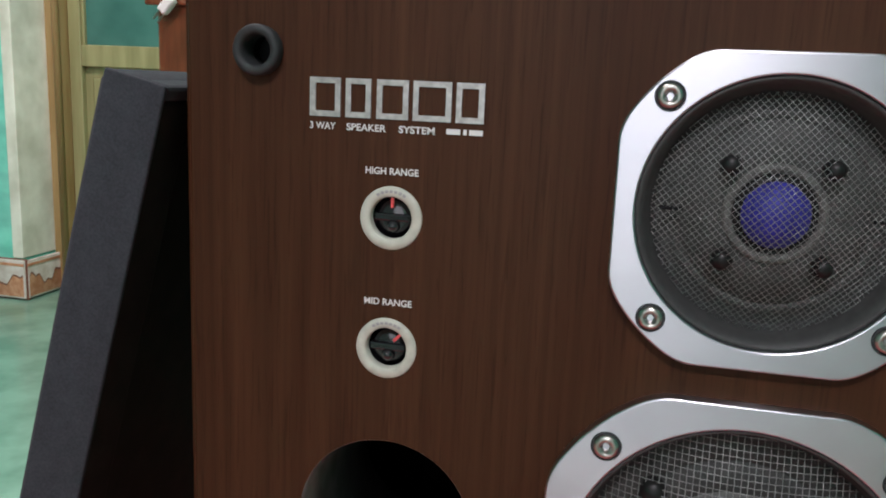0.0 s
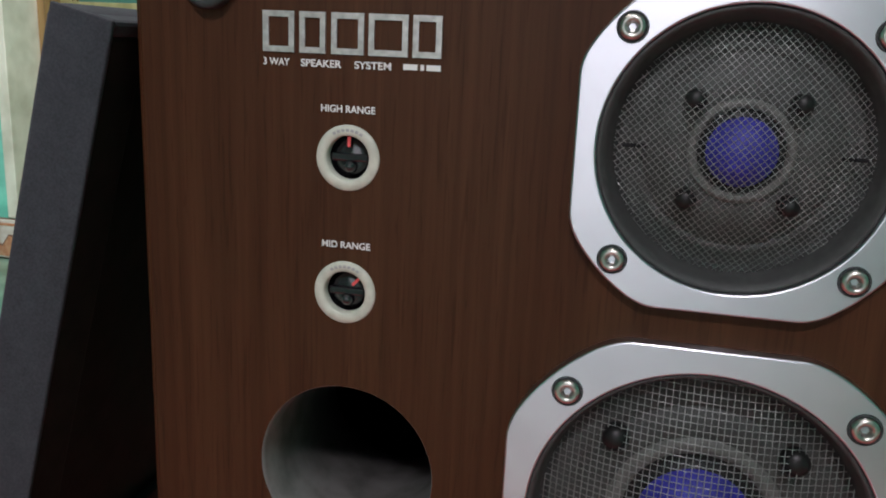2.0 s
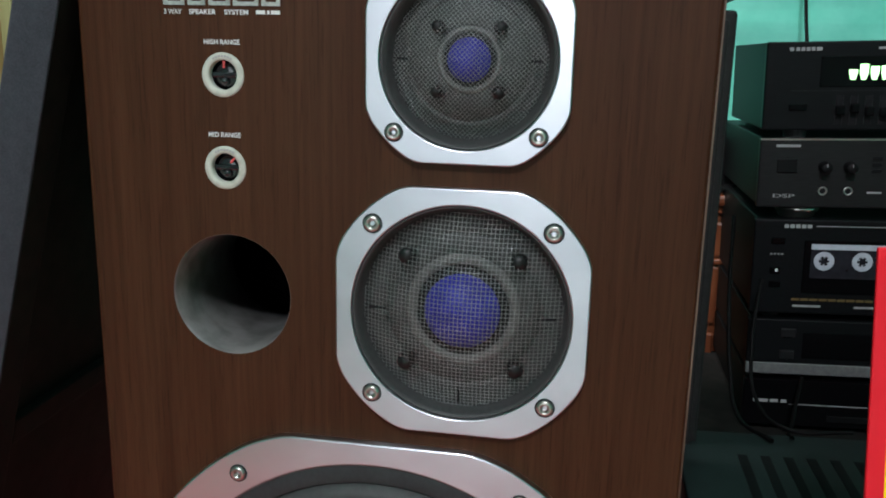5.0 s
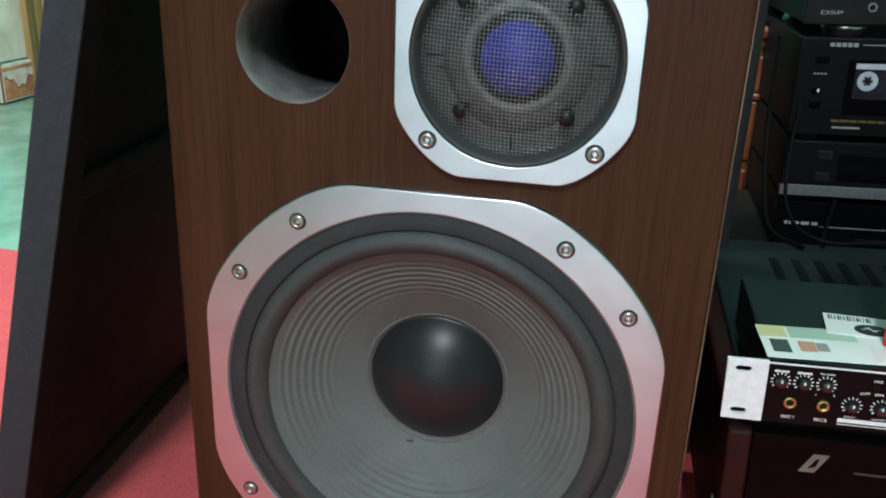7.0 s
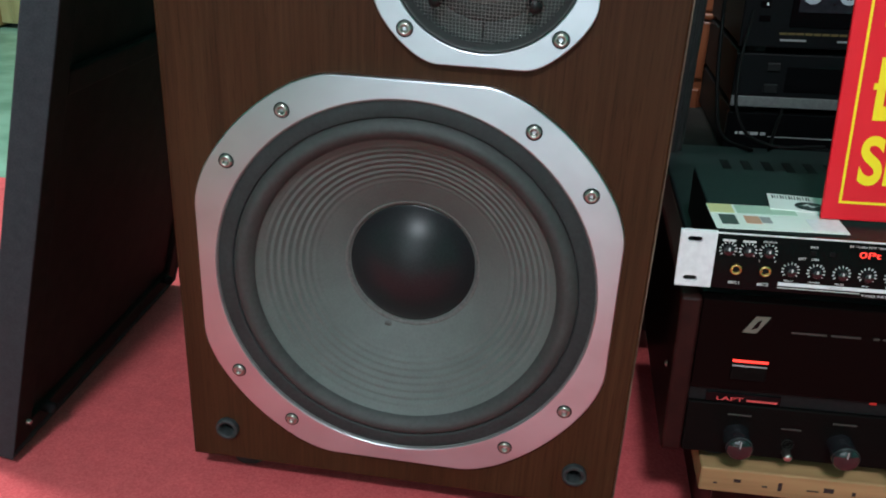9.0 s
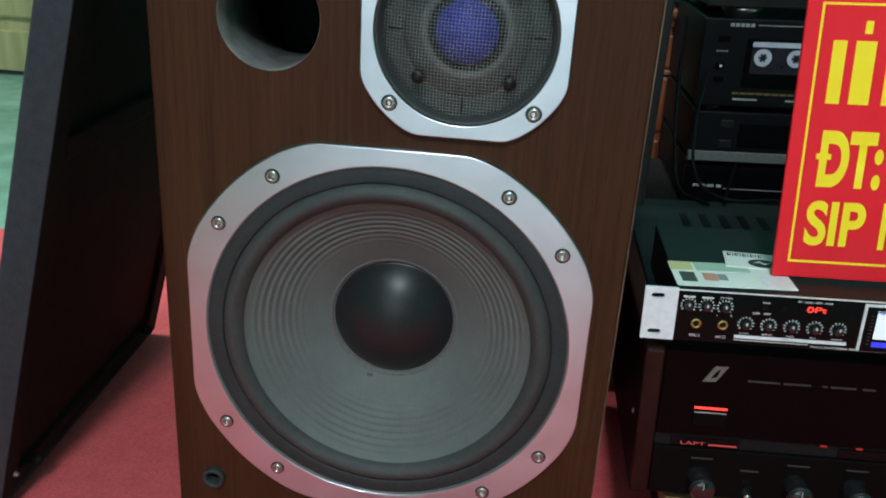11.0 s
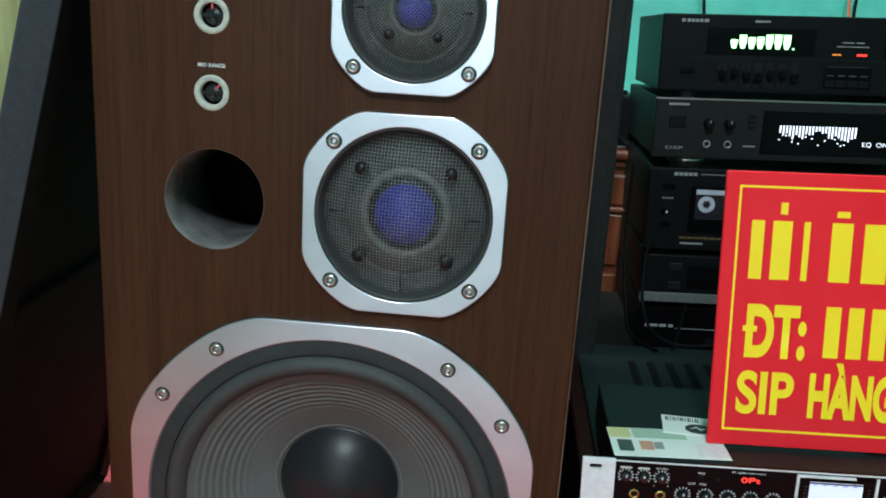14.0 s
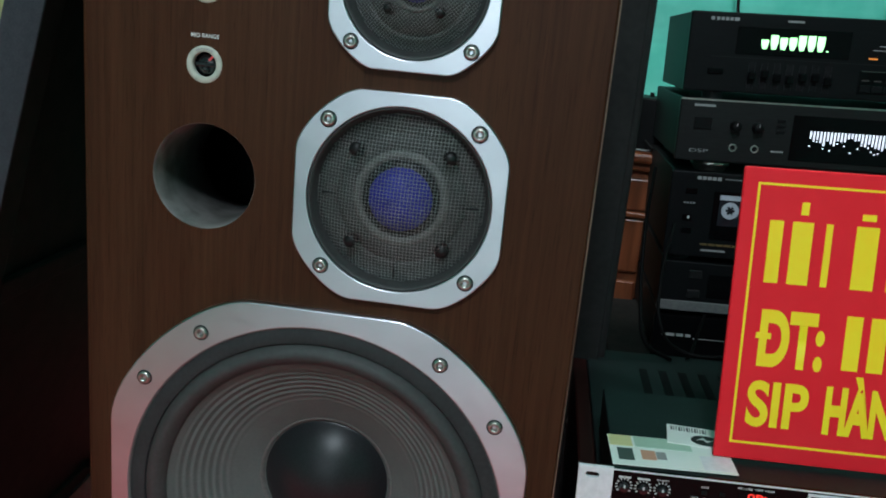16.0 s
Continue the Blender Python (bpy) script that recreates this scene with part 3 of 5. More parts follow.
part("speck", lathe([(0, -0.0004), (0.0018, -0.0003), (0.0029, 0.0002), (0.003, 0.002)], 0, 0, 16), MIDRING, woofer, "small grey dent on the cone").matrix_local = \
    Matrix.Translation((-0.0195, 0.0402, 0.1515)) @ pose(0, 0, 0, 32, 0, 0)
for sx in (-1, 1):
    for sz in (-1, 1):
        screw(sx * 0.095, W[1] + sz * 0.1405, -0.006, 0.0061, woofer)
        screw(sx * 0.1415, W[1] + sz * 0.096, -0.006, 0.0061, woofer)


def mesh_driver(name, label, c, half, r, hole, mesh_r, rise, pitch, turn, dome_r, seat, bolt, bolt_r, sc, spokes):
    """A driver behind woven wire: trim plate, rim, domed wire guard with four rivets, diaphragm with a blue dome."""
    edge = 0.005
    d = part(name, lathe([(hole + 0.0004, -0.003), (hole - 0.0004, -0.0046), (hole - 0.0018, -0.0046), (mesh_r + 0.0026, 0.0), (mesh_r + 0.0012, 0.0018), (mesh_r + 0.0006, edge), (mesh_r - 0.002, edge + 0.002)], *c, 96), RIM, spk, label, True)
    trim_plate("frame_plate", plate_outline(*c, half + 0.0006, r + 0.0006), c, hole, -0.006, 0.0, 0.0009, 0.0009, d, "brushed aluminium trim plate")
    v, f = wire_mesh(*c, mesh_r, pitch, turn, pitch * 0.15, edge, rise)
    me = bpy.data.meshes.new("wire_mesh")
    me.from_pydata(v, [], f)
    me.polygons.foreach_set("use_smooth", [True] * len(me.polygons))
    me.materials.append(WIRE)
    w = new("wire_mesh", me)
    w.parent = d
    tagged(w, "woven steel wire guard", kind="stuff")
    s, e = seat, edge + 0.004
    part("diaphragm", lathe([(mesh_r, e), (mesh_r * 0.95, e + 0.001), (mesh_r * 0.86, s + 0.006), (mesh_r * 0.8, s + 0.0045), (mesh_r * 0.79, s + 0.0055), (mesh_r * 0.77, s + 0.0055), (mesh_r * 0.76, s + 0.0045), (dome_r * 1.7, s + 0.0025), (dome_r * 1.5, s + 0.003), (dome_r * 1.3, s + 0.004), (dome_r * 0.9, s + 0.005)], *c, 72), MIDCONE, d, "", True)
    part("ring", lathe([(dome_r * 1.52, s + 0.003), (dome_r * 1.48, s + 0.0014), (dome_r * 1.34, s + 0.001), (dome_r * 1.24, s + 0.0022), (dome_r * 1.22, s + 0.0036)], *c, 72), MIDRING, d, "grey ring round the dome", True)
    # the gap's shade is put in as a black trough
    part("recess", lathe([(dome_r * 1.23, s + 0.0028), (dome_r * 1.1, s + 0.0036), (dome_r * 0.98, s + 0.0015)], *c, 72), BOLTBLACK, d, "gap round the dome, its shade painted black", True)
    rr = dome_r * 1.15
    a1 = math.asin(dome_r / rr)
    part("dome", lathe([(rr * math.sin(a1 * (1 - k / 16)), s - rr * (math.cos(a1 * (1 - k / 16)) - math.cos(a1))) for k in range(17)], *c, 64), BLUE, d, "violet-blue fabric dome", True)

    def skin(q):
        return edge - rise * (1 - (q / mesh_r) ** 2)

    top = skin(bolt * math.sqrt(2)) + 0.0006
    for sx in (-1, 1):
        for sz in (-1, 1):
            part("rivet", lathe([(0, top - bolt_r * 0.4), (bolt_r * 0.4, top - bolt_r * 0.34), (bolt_r * 0.75, top - bolt_r * 0.16), (bolt_r, top + 0.0008), (bolt_r, top + 0.006)], c[0] + sx * bolt, c[1] + sz * bolt, 24), BOLTBLACK, d, "round black rivet", True)
            screw(c[0] + sx * sc, c[1] + sz * sc, -0.006, half * 0.027 + 0.0040, d)
    y = skin(mesh_r * 0.84)
    for q in spokes:
        part("seam", box(mesh_r * 0.74, mesh_r * 0.93, y - 0.0006, y + 0.0012, -0.0007, 0.0007, 0.0003, 1), BLACKSHADE, d, "dark seam in the wire guard").matrix_local = \
            Matrix.Translation((c[0], 0, c[1])) @ pose(0, 0, 0, 0, q, 0)
    return d


mesh_driver("midrange", "midrange driver behind a woven wire guard", M, 0.078, 0.0863, 0.0686, 0.0632, 0.0165, 0.0026, -0.03, 0.0240, 0.005, 0.0345, 0.0056, 0.055, (0, 90, 180))
mesh_driver("tweeter", "tweeter behind a woven wire guard", T, 0.0598, 0.067, 0.0522, 0.0462, 0.0135, 0.0020, 0.75, 0.0128, 0.0015, 0.0182, 0.0040, 0.0428, (0, 180))

# bass port
part("worn_edge", box(HX - 0.0014, HX - 0.0006, -0.0003, 0.0008, Z0 + 0.003, Z1 - 0.003), mat("worn_edge_wood", (0.07, 0.04, 0.026), 0.5, c2=(0.2, 0.14, 0.1), scale=40, stretch=(1, 1, 0.3)), spk, "pale worn veneer edge")
port = part("bass_port", lathe([(0.0402, 0.0), (0.0398, 0.0006), (0.0396, 0.003), (0.0392, 0.092), (0.044, 0.0925)], *PORT, 64), TUBE, spk, "grey bass reflex tube", True)

# tone controls
for k, (x, z, turn) in enumerate(((-0.0985, 0.615, 0.0), (-0.099, 0.558, -0.75))):
    c = part("tone_control", lathe([(0.0135, 0.0003), (0.0135, -0.0006), (0.0131, -0.0011), (0.0096, -0.0011), (0.0091, -0.0006), (0.0091, 0.004)], x, z, 48), CREAM, spk, "recessed rotary control in a cream ring", True)
    part("cup", lathe([(0.0091, 0.0035), (0.0088, 0.009), (0, 0.0095)], x, z, 40), KNOB, c, "", True)
    bar = part("knob", box(-0.0016, 0.0016, 0.0012, 0.009, -0.0078, 0.0078, 0.0007), KNOB, c, "black grip bar")
    bar.matrix_local = Matrix.Translation((x, 0, z)) @ pose(0, 0, 0, 0, 90 + math.degrees(turn) * 0, 0)
    part("knob_base", lathe([(0.008, 0.006), (0.0075, 0.004), (0.0045, 0.0032), (0, 0.003)], x, z, 32), KNOB, c, "", True)
    # made-up dome, there only to give the knob its highlight dot
    part("boss", lathe([(0, -0.0004), (0.0012, -0.0002), (0.0022, 0.0006), (0.0028, 0.002), (0.003, 0.005)], x + 0.0003, z - 0.0036, 24), KNOB, c, "small glossy boss added to catch a highlight", True)
    mk = part("mark", box(-0.0006, 0.0006, 0.0008, 0.002, 0.0042, 0.0085), REDMARK, c, "red pointer mark")
    mk.matrix_local = Matrix.Translation((x, 0, z)) @ pose(0, 0, 0, 0, math.degrees(-turn), 0)
    for q in range(-3, 4):
        tick = part("scale_bar", box(-0.0007, 0.0007, -0.0012, -0.0009, 0.0107, 0.0119), GREYPRINT, c)
        tick.matrix_local = Matrix.Translation((x, 0, z)) @ pose(0, 0, 0, 0, q * 10, 0)

# printing on the baffle: the maker's mark as plain frames, the rest as it reads
badge = part("badge", box(-0.1353, -0.1328, -0.0007, 0.0, 0.656, 0.672), PRINT, spk, "silver maker's mark in plain shapes")
for x0, x1 in ((-0.1353, -0.1218), (-0.1195, -0.1085), (-0.1060, -0.0925), (-0.0905, -0.0745), (-0.0725, -0.0610)):
    t = 0.0023
    part("mark_shape", pierced([(x0, 0.656), (x1, 0.656), (x1, 0.672), (x0, 0.672)], [[(x0 + t, 0.656 + t), (x1 - t, 0.656 + t), (x1 - t, 0.672 - t), (x0 + t, 0.672 - t)]], -0.0008, -0.0001), PRINT, badge)
text("caption", "3 WAY", -0.1353, 0, 0.6508, 0.0029, WHITEPRINT, spk, 0.0115, bold=0.02)
text("caption", "SPEAKER", -0.1190, 0, 0.6508, 0.0029, WHITEPRINT, spk, 0.0172, bold=0.02)
text("caption", "SYSTEM", -0.0963, 0, 0.6508, 0.0029, WHITEPRINT, spk, 0.0152, bold=0.02)
for x0, x1 in ((-0.0762, -0.0705), (-0.0692, -0.0678), (-0.0668, -0.0612)):
    part("code_bar", box(x0, x1, -0.0003, 0.0, 0.6512, 0.6534), WHITEPRINT, spk)
text("caption", "HIGH RANGE", -0.1102, 0, 0.6333, 0.0029, WHITEPRINT, spk, 0.0230, bold=0.02)
text("caption", "MID RANGE", -0.1094, 0, 0.5772, 0.0029, WHITEPRINT, spk, 0.0212, bold=0.02)

# sockets for the grille's pegs
for x, z in ((-0.158, 0.682), (0.155, 0.682), (-0.158, 0.048), (0.157, 0.049)):
    p = part("grille_socket", lathe([(0.0104, 0.0003), (0.0106, -0.0042), (0.0098, -0.0056), (0.0074, -0.0056), (0.0064, -0.0042), (0.0062, 0.006)], x, z, 40), GASKET, spk, "black rubber grille socket", True)
    part("bore", lathe([(0.0064, 0.002), (0.006, 0.012), (0, 0.012)], x, z, 32), BLACKSHADE, p)

# ---- the grille leaning on the loudspeaker ----
# local axes: x thickness (0 inner, minus outer), y width, z height
GW, GH, GT = 0.390, 0.705, 0.0322
lean = math.degrees(math.atan2(0.1772, 0.69))
gm = Matrix.Translation((-0.3705, -0.020, FLOOR + 0.0005)) @ pose(0, 0, 0, 0, 0, 2.6) @ pose(0, 0, 0, 0, lean, 0)
grille = thing("speaker_grille", "dark grey cloth speaker grille leaning against the loudspeaker's side", "speaker grille", gm)
part("cloth_cover", box(-GT, -0.008, 0, GW, 0.0075, GH, 0.006, 3), FOAM, grille, "dark grey stretched cloth", True)
part("inner_lining", box(-0.0085, -0.0075, 0.006, GW - 0.006, 0.013, GH - 0.006), GRILLEBACK, grille, "black inner cloth")
for y0, y1, z0, z1 in ((GW - 0.007, GW, 0.0075, GH), (0.0022, GW - 0.007, 0.0075, 0.0145), (0.0022, GW - 0.007, GH - 0.007, GH)):
    part("cloth_edge", box(-0.012, 0.0, y0, y1, z0, z1, 0.002), FOAM, grille, "grey cloth wrapped round the frame's edge")
part("cloth_edge", box(-GT + 0.0035, 0.0, -0.0008, 0.0022, 0.0075, GH, 0.0009), FOAM, grille, "grey cloth wrapped round the frame's edge", True)
for y0, y1 in ((0.0022, 0.03), (GW - 0.03, GW - 0.007)):
    part("frame_rail", box(-0.009, -0.001, y0, y1, 0.0145, GH - 0.007, 0.002), GRILLEBACK, grille, "black frame rail")
for z0, z1 in ((0.0145, 0.036), (0.37, 0.392), (GH - 0.03, GH - 0.007)):
    part("frame_rail", box(-0.0088, -0.0014, 0.03, GW - 0.03, z0, z1, 0.002), GRILLEBACK, grille, "black frame rail")
bm = bmesh.new()
bmesh.ops.create_cone(bm, cap_ends=True, segments=12, radius1=0.003, radius2=0.002, depth=0.004, matrix=Matrix.Translation((0.0015, 0.02, 0.04)) @ Matrix.Rotation(math.pi / 2, 4, "Y"))
peg = part("peg", bm, STEEL, grille, "tiny bright screw head")
for y, z in ((0.052, 0.036), (0.34, 0.036), (0.052, 0.668), (0.34, 0.668)):
    bm = bmesh.new()
    bmesh.ops.create_cone(bm, cap_ends=True, segments=20, radius1=0.0064, radius2=0.005, depth=0.012, matrix=Matrix.Translation((0.0045, y, z)) @ Matrix.Rotation(math.pi / 2, 4, "Y"))
    part("mounting_peg", bm, BLACKSHADE, grille, "black mounting peg", True)

# ---- the equipment beside the loudspeaker ----
BASE = {}


def device(name, label, category, x, y, z, group="", m=DIP):
    ob = thing(name, label, category, m @ Matrix.Translation((x, y, z)), group)
    BASE[ob.name] = Vector((x, y, z))
    return ob


def fit_part(name, bm, material, parent, label="", smooth=False):
    """A part given in the shop's coordinates, under a device whose origin lies at its base."""
    top = parent
    while top.parent:
        top = top.parent
    bmesh.ops.translate(bm, verts=bm.verts, vec=-BASE[top.name])
    return part(name, bm, material, parent, label, smooth)


def fit_text(name, body, x, y, z, height, material, parent, width=None, align="LEFT", bold=0.0):
    b = BASE[parent.name]
    return text(name, body, x - b.x, y - b.y, z - b.z, height, material, parent, width, align, bold=bold)


def bars(name, spans, y, z0, z1, material, parent, label=""):
    """Printed bars in one row."""
    bm = bmesh.new()
    for a, b in spans:
        box(a, b, y - 0.0004, y + 0.0004, z0, z1, bm=bm)
    return fit_part(name, bm, material, parent, label)


def feet(parent, x0, x1, y0, y1, z0, z1, r=0.014, material=None):
    for x in (x0, x1):
        for y in (y0, y1):
            bm = bmesh.new()
            bmesh.ops.create_cone(bm, cap_ends=True, segments=20, radius1=r * 0.9, radius2=r, depth=z1 - z0, matrix=Matrix.Translation((x, y, (z0 + z1) / 2)))
            fit_part("foot", bm, material or GASKET, parent)


def turn_knob(parent, x, z, y, r, depth, material, mark=None, name="knob"):
    k = fit_part(name, lathe([(0, y - depth), (r * 0.82, y - depth), (r * 0.92, y - depth * 0.93), (r, y - depth * 0.1), (r * 1.05, y)], x, z, 28), material, parent, smooth=True)
    if mark:
        fit_part("pointer", box(x - 0.0005, x + 0.0005, y - depth - 0.0003, y - depth + 0.0002, z + r * 0.2, z + r * 0.8), mark, k)
    return k


# low plinth and the raw plank under the amplifier
plinth = device("low_plinth", "low red-brown box under the plank", "plinth", 0.5, 0.18, 0.0)
bm = box(0.275, 0.70, 0.0, 0.37, 0.0, 0.066)
for v in bm.verts:
    if v.co.z < 0.03:
        v.co.z = FLOOR - (v.co.x - 0.22) * 0.0367
fit_part("body", bm, ROSE, plinth)
plank = device("wooden_plank", "raw pale wooden plank with pen scribbles under the amplifier", "plank", 0.49, 0.17, 0.066)
fit_part("board", box(0.259, 0.72, -0.022, 0.38, 0.0565 + 0.0095, 0.089, 0.0015), PALEWOOD, plank)
rng = random.Random(4)
bm = bmesh.new()
for k in range(9):
    x = 0.272 + 0.017 * k + rng.uniform(-0.004, 0.004)
    box(x, x + rng.uniform(0.002, 0.011), -0.0226, -0.0219, 0.074 + rng.uniform(-0.002, 0.004), 0.0755 + rng.uniform(-0.001, 0.006), bm=bm)
fit_part("scribble", bm, INK, plank, "dark pen strokes")

# integrated amplifier with rosewood cheeks
amp = device("integrated_amplifier", "black integrated amplifier with rosewood cheeks, on a wooden plank", "amplifier", 0.46, 0.18, 0.089)
AY = -0.018
feet(amp, 0.272, 0.65, 0.012, 0.34, 0.089, 0.1, 0.016)
fit_part("chassis", box(0.242, 0.678, AY + 0.012, 0.385, 0.1, 0.2395, 0.002), DARKGREEN, amp, "dark matt metal cover")
for a, b in ((0.2255, 0.2415), (0.6785, 0.6945)):
    fit_part("cheek", box(a, b, AY + 0.002, 0.37, 0.0985, 0.2385, 0.0025), ROSE, amp, "polished rosewood side panel")
for y in (0.012, 0.335):
    bm = bmesh.new()
    bmesh.ops.create_cone(bm, cap_ends=True, segments=16, radius1=0.0022, radius2=0.0034, depth=0.0016, matrix=Matrix.Translation((0.2249, y, 0.163)) @ Matrix.Rotation(math.pi / 2, 4, "Y"))
    fit_part("cheek_screw", bm, STEEL, amp, "small bright screw in the wooden cheek")
for k in range(15):
    fit_part("vent_slot", box(0.3 + k * 0.022, 0.3 + k * 0.022 + 0.009, 0.16, 0.33, 0.2396, 0.2402), BLACKMETAL, amp)
upper = fit_part("upper_fascia", box(0.2415, 0.6785, AY, AY + 0.012, 0.1615, 0.2395, 0.0012), AMPGLOSS, amp, "glossy black upper front")
lower = fit_part("lower_fascia", box(0.2415, 0.6785, AY + 0.0005, AY + 0.012, 0.101, 0.1485, 0.0012), AMPBLACK, amp, "black lower front with knobs")
fit_part("middle_strip", box(0.2415, 0.6785, AY + 0.003, AY + 0.012, 0.1485, 0.1615, 0.0008), AMPSTRIP, amp, "dark grey strip")
fit_part("seam", box(0.2415, 0.6785, AY + 0.0012, AY + 0.003, 0.1602, 0.1613), BLACKMETAL, amp)
bm = bmesh.new()
vs = [bm.verts.new(p) for p in ((0.2725, AY - 0.0004, 0.2135), (0.283, AY - 0.0004, 0.2135), (0.2915, AY - 0.0004, 0.228), (0.281, AY - 0.0004, 0.228))]
bm.faces.new(vs)
emblem = fit_part("emblem", bm, EMBLEM, amp, "slanted silver emblem shape")
bm = bmesh.new()
bm.faces.new([bm.verts.new(p) for p in ((0.2785, AY - 0.0007, 0.2165), (0.2835, AY - 0.0007, 0.2185), (0.2855, AY - 0.0007, 0.2255), (0.2825, AY - 0.0007, 0.2235))])
fit_part("emblem_gap", bm, BLACKGLOSS, emblem)
bars("fascia_print", [(0.308, 0.333), (0.336, 0.357), (0.366, 0.37), (0.3725, 0.392), (0.397, 0.407)], AY, 0.2157, 0.2172, DIMPRINT, amp)
sw = fit_part("power_switch", box(0.269, 0.2955, AY - 0.0018, AY, 0.172, 0.1905, 0.0008), AMPBLACK, amp, "flat power switch")
fit_part("power_light", box(0.2692, 0.2953, AY - 0.0024, AY - 0.0012, 0.1887, 0.1903), LEDRED, sw, "glowing red bar")
fit_part("switch_line", box(0.2695, 0.295, AY - 0.0022, AY - 0.0012, 0.1847, 0.1858), GREYPRINT, sw)
lab = fit_part("label_window", box(0.2545, 0.311, AY + 0.0015, AY + 0.003, 0.1495, 0.1578, 0.0005), BLACKGLOSS, amp)
fit_text("red_lettering", "LAPT", 0.2625, AY + 0.0014, 0.1513, 0.0034, REDMARK, amp, 0.0205, bold=0.01)
bars("red_bar", [(0.2855, 0.3085)], AY + 0.0012, 0.1517, 0.1531, REDMARK, amp, "small red printing")
fit_part("display_window", box(0.39, 0.44, AY + 0.0015, AY + 0.003, 0.1495, 0.158, 0.0005), BLACKGLOSS, amp)
for x in (0.375, 0.4035):
    fit_part("indicator", box(x, x + 0.005, AY + 0.001, AY + 0.0022, 0.1592, 0.1612), LEDDIM, amp, "dim red indicator")
for x, r in ((0.282, 0.0104), (0.361, 0.0104), (0.4085, 0.0104), (0.457, 0.0104), (0.52, 0.0104), (0.61, 0.021)):
    k = turn_knob(amp, x, 0.1195, AY + 0.0005, r, 0.02, KNOB, GREYPRINT)
    # slightly greyer ring round the knob's front edge
    fit_part("chrome_line", lathe([(r * 0.94, AY - 0.0178), (r * 0.99, AY - 0.0172), (r * 0.99, AY - 0.016)], x, 0.1195, 28), KNOBEDGE, k)
    bars("knob_caption", [(x - 0.009, x + 0.009)], AY + 0.0004, 0.1385, 0.1398, DIMPRINT, amp)
bm = bmesh.new()
for x in (0.322,):
    lathe([(0.0045, AY - 0.001), (0.0045, AY + 0.001), (0.0022, AY + 0.001), (0.0022, AY - 0.0005)], x, 0.116, 20, bm)
fit_part("phones_socket", bm, STEEL, amp, "steel headphone socket")
bars("socket_caption", [(0.315, 0.33)], AY + 0.0004, 0.1295, 0.1308, DIMPRINT, amp)
turn_knob(amp, 0.322, 0.1085, AY + 0.0005, 0.0035, 0.009, STEEL, name="lever")

# rack mixer with white ears
MY = -0.018
mix = device("rack_mixer", "black one-unit karaoke mixer with silver ears, lying on the amplifier", "mixer", 0.46, 0.06, 0.2402)
fit_part("case", box(0.2445, 0.6765, MY + 0.004, 0.135, 0.249, 0.2925, 0.0012), DARKGREEN, mix, "dark metal case")
feet(mix, 0.27, 0.65, 0.01, 0.115, 0.2402, 0.249, 0.011)
fit_part("front_panel", box(0.2445, 0.6765, MY, MY + 0.004, 0.249, 0.2935, 0.0006), BLACKGLOSS, mix, "black printed front panel")


def slot(cx, cz, w, h):
    return [(cx + (w / 2 - h / 2) * (1 if math.cos(a) >= 0 else -1) + h / 2 * math.cos(a), cz + h / 2 * math.sin(a)) for a in (2 * math.pi * (k + 0.5) / 16 for k in range(16))]


for x0, x1 in ((0.2185, 0.2445), (0.6765, 0.7025)):
    cx = x0 + 0.0105 if x0 < 0.5 else x1 - 0.0105
    fit_part("rack_ear", pierced([(x0, 0.249), (x1, 0.249), (x1, 0.2938), (x0, 0.2938)], [slot(cx, 0.2868, 0.0105, 0.0048), slot(cx, 0.2555, 0.0105, 0.0048)], MY - 0.0006, MY + 0.0026, 0.0005), EARWHITE, mix, "silver-white rack ear with two slots")
fit_part("edge_line", box(0.2445, 0.6765, MY - 0.0005, MY + 0.0002, 0.2925, 0.2935), EARWHITE, mix)


def scaled_knob(x, z, r, cap, word=""):
    k = turn_knob(mix, x, z, MY, r, 0.005, KNOB, WHITEPRINT)
    bm = bmesh.new()
    for q in range(11):
        a = math.radians(-130 + 26 * q)
        m = Matrix.Translation((x + r * 1.55 * math.sin(a), MY - 0.0003, z + r * 1.55 * math.cos(a))) @ Matrix.Rotation(a, 4, "Y") @ Matrix.Diagonal((0.0006, 0.0006, r * 0.45, 1))
        bmesh.ops.create_cube(bm, size=1, matrix=m)
    fit_part("dial_ring", bm, WHITEPRINT, k, "white dial marks")
    if word:
        fit_text("dial_caption", word, x, MY - 0.0002, z - r * 2.45 if z < 0.275 else z + r * 2.0, 0.0014, WHITEPRINT, mix, cap * 2, "CENTER", 0.01)
        return
    bars("dial_caption", [(x - cap, x - cap * 0.1), (x, x + cap)], MY, z - r * 2.15 if z < 0.275 else z + r * 1.75, z - r * 1.8 if z < 0.275 else z + r * 2.15, WHITEPRINT, mix)


for x, word in ((0.253, ""), (0.267, ""), (0.281, "REVERB")):
    scaled_knob(x, 0.2805, 0.0036, 0.0045, word)
for x, word, cap in ((0.2985, "DELAY", 0.0036), (0.316, "REPEAT", 0.0042), (0.3335, "BASS", 0.003), (0.351, "MID", 0.0022), (0.3685, "TREBLE", 0.0042)):
    scaled_knob(x, 0.2672, 0.0036, cap, word)
fit_text("caption", "L", 0.2755, MY - 0.0002, 0.2728, 0.0015, WHITEPRINT, mix, bold=0.01)
fit_text("caption", "R", 0.2862, MY - 0.0002, 0.2728, 0.0015, WHITEPRINT, mix, bold=0.01)
fit_part("underline", box(0.2915, 0.3485, MY - 0.0004, MY, 0.2526, 0.2531), WHITEPRINT, mix)
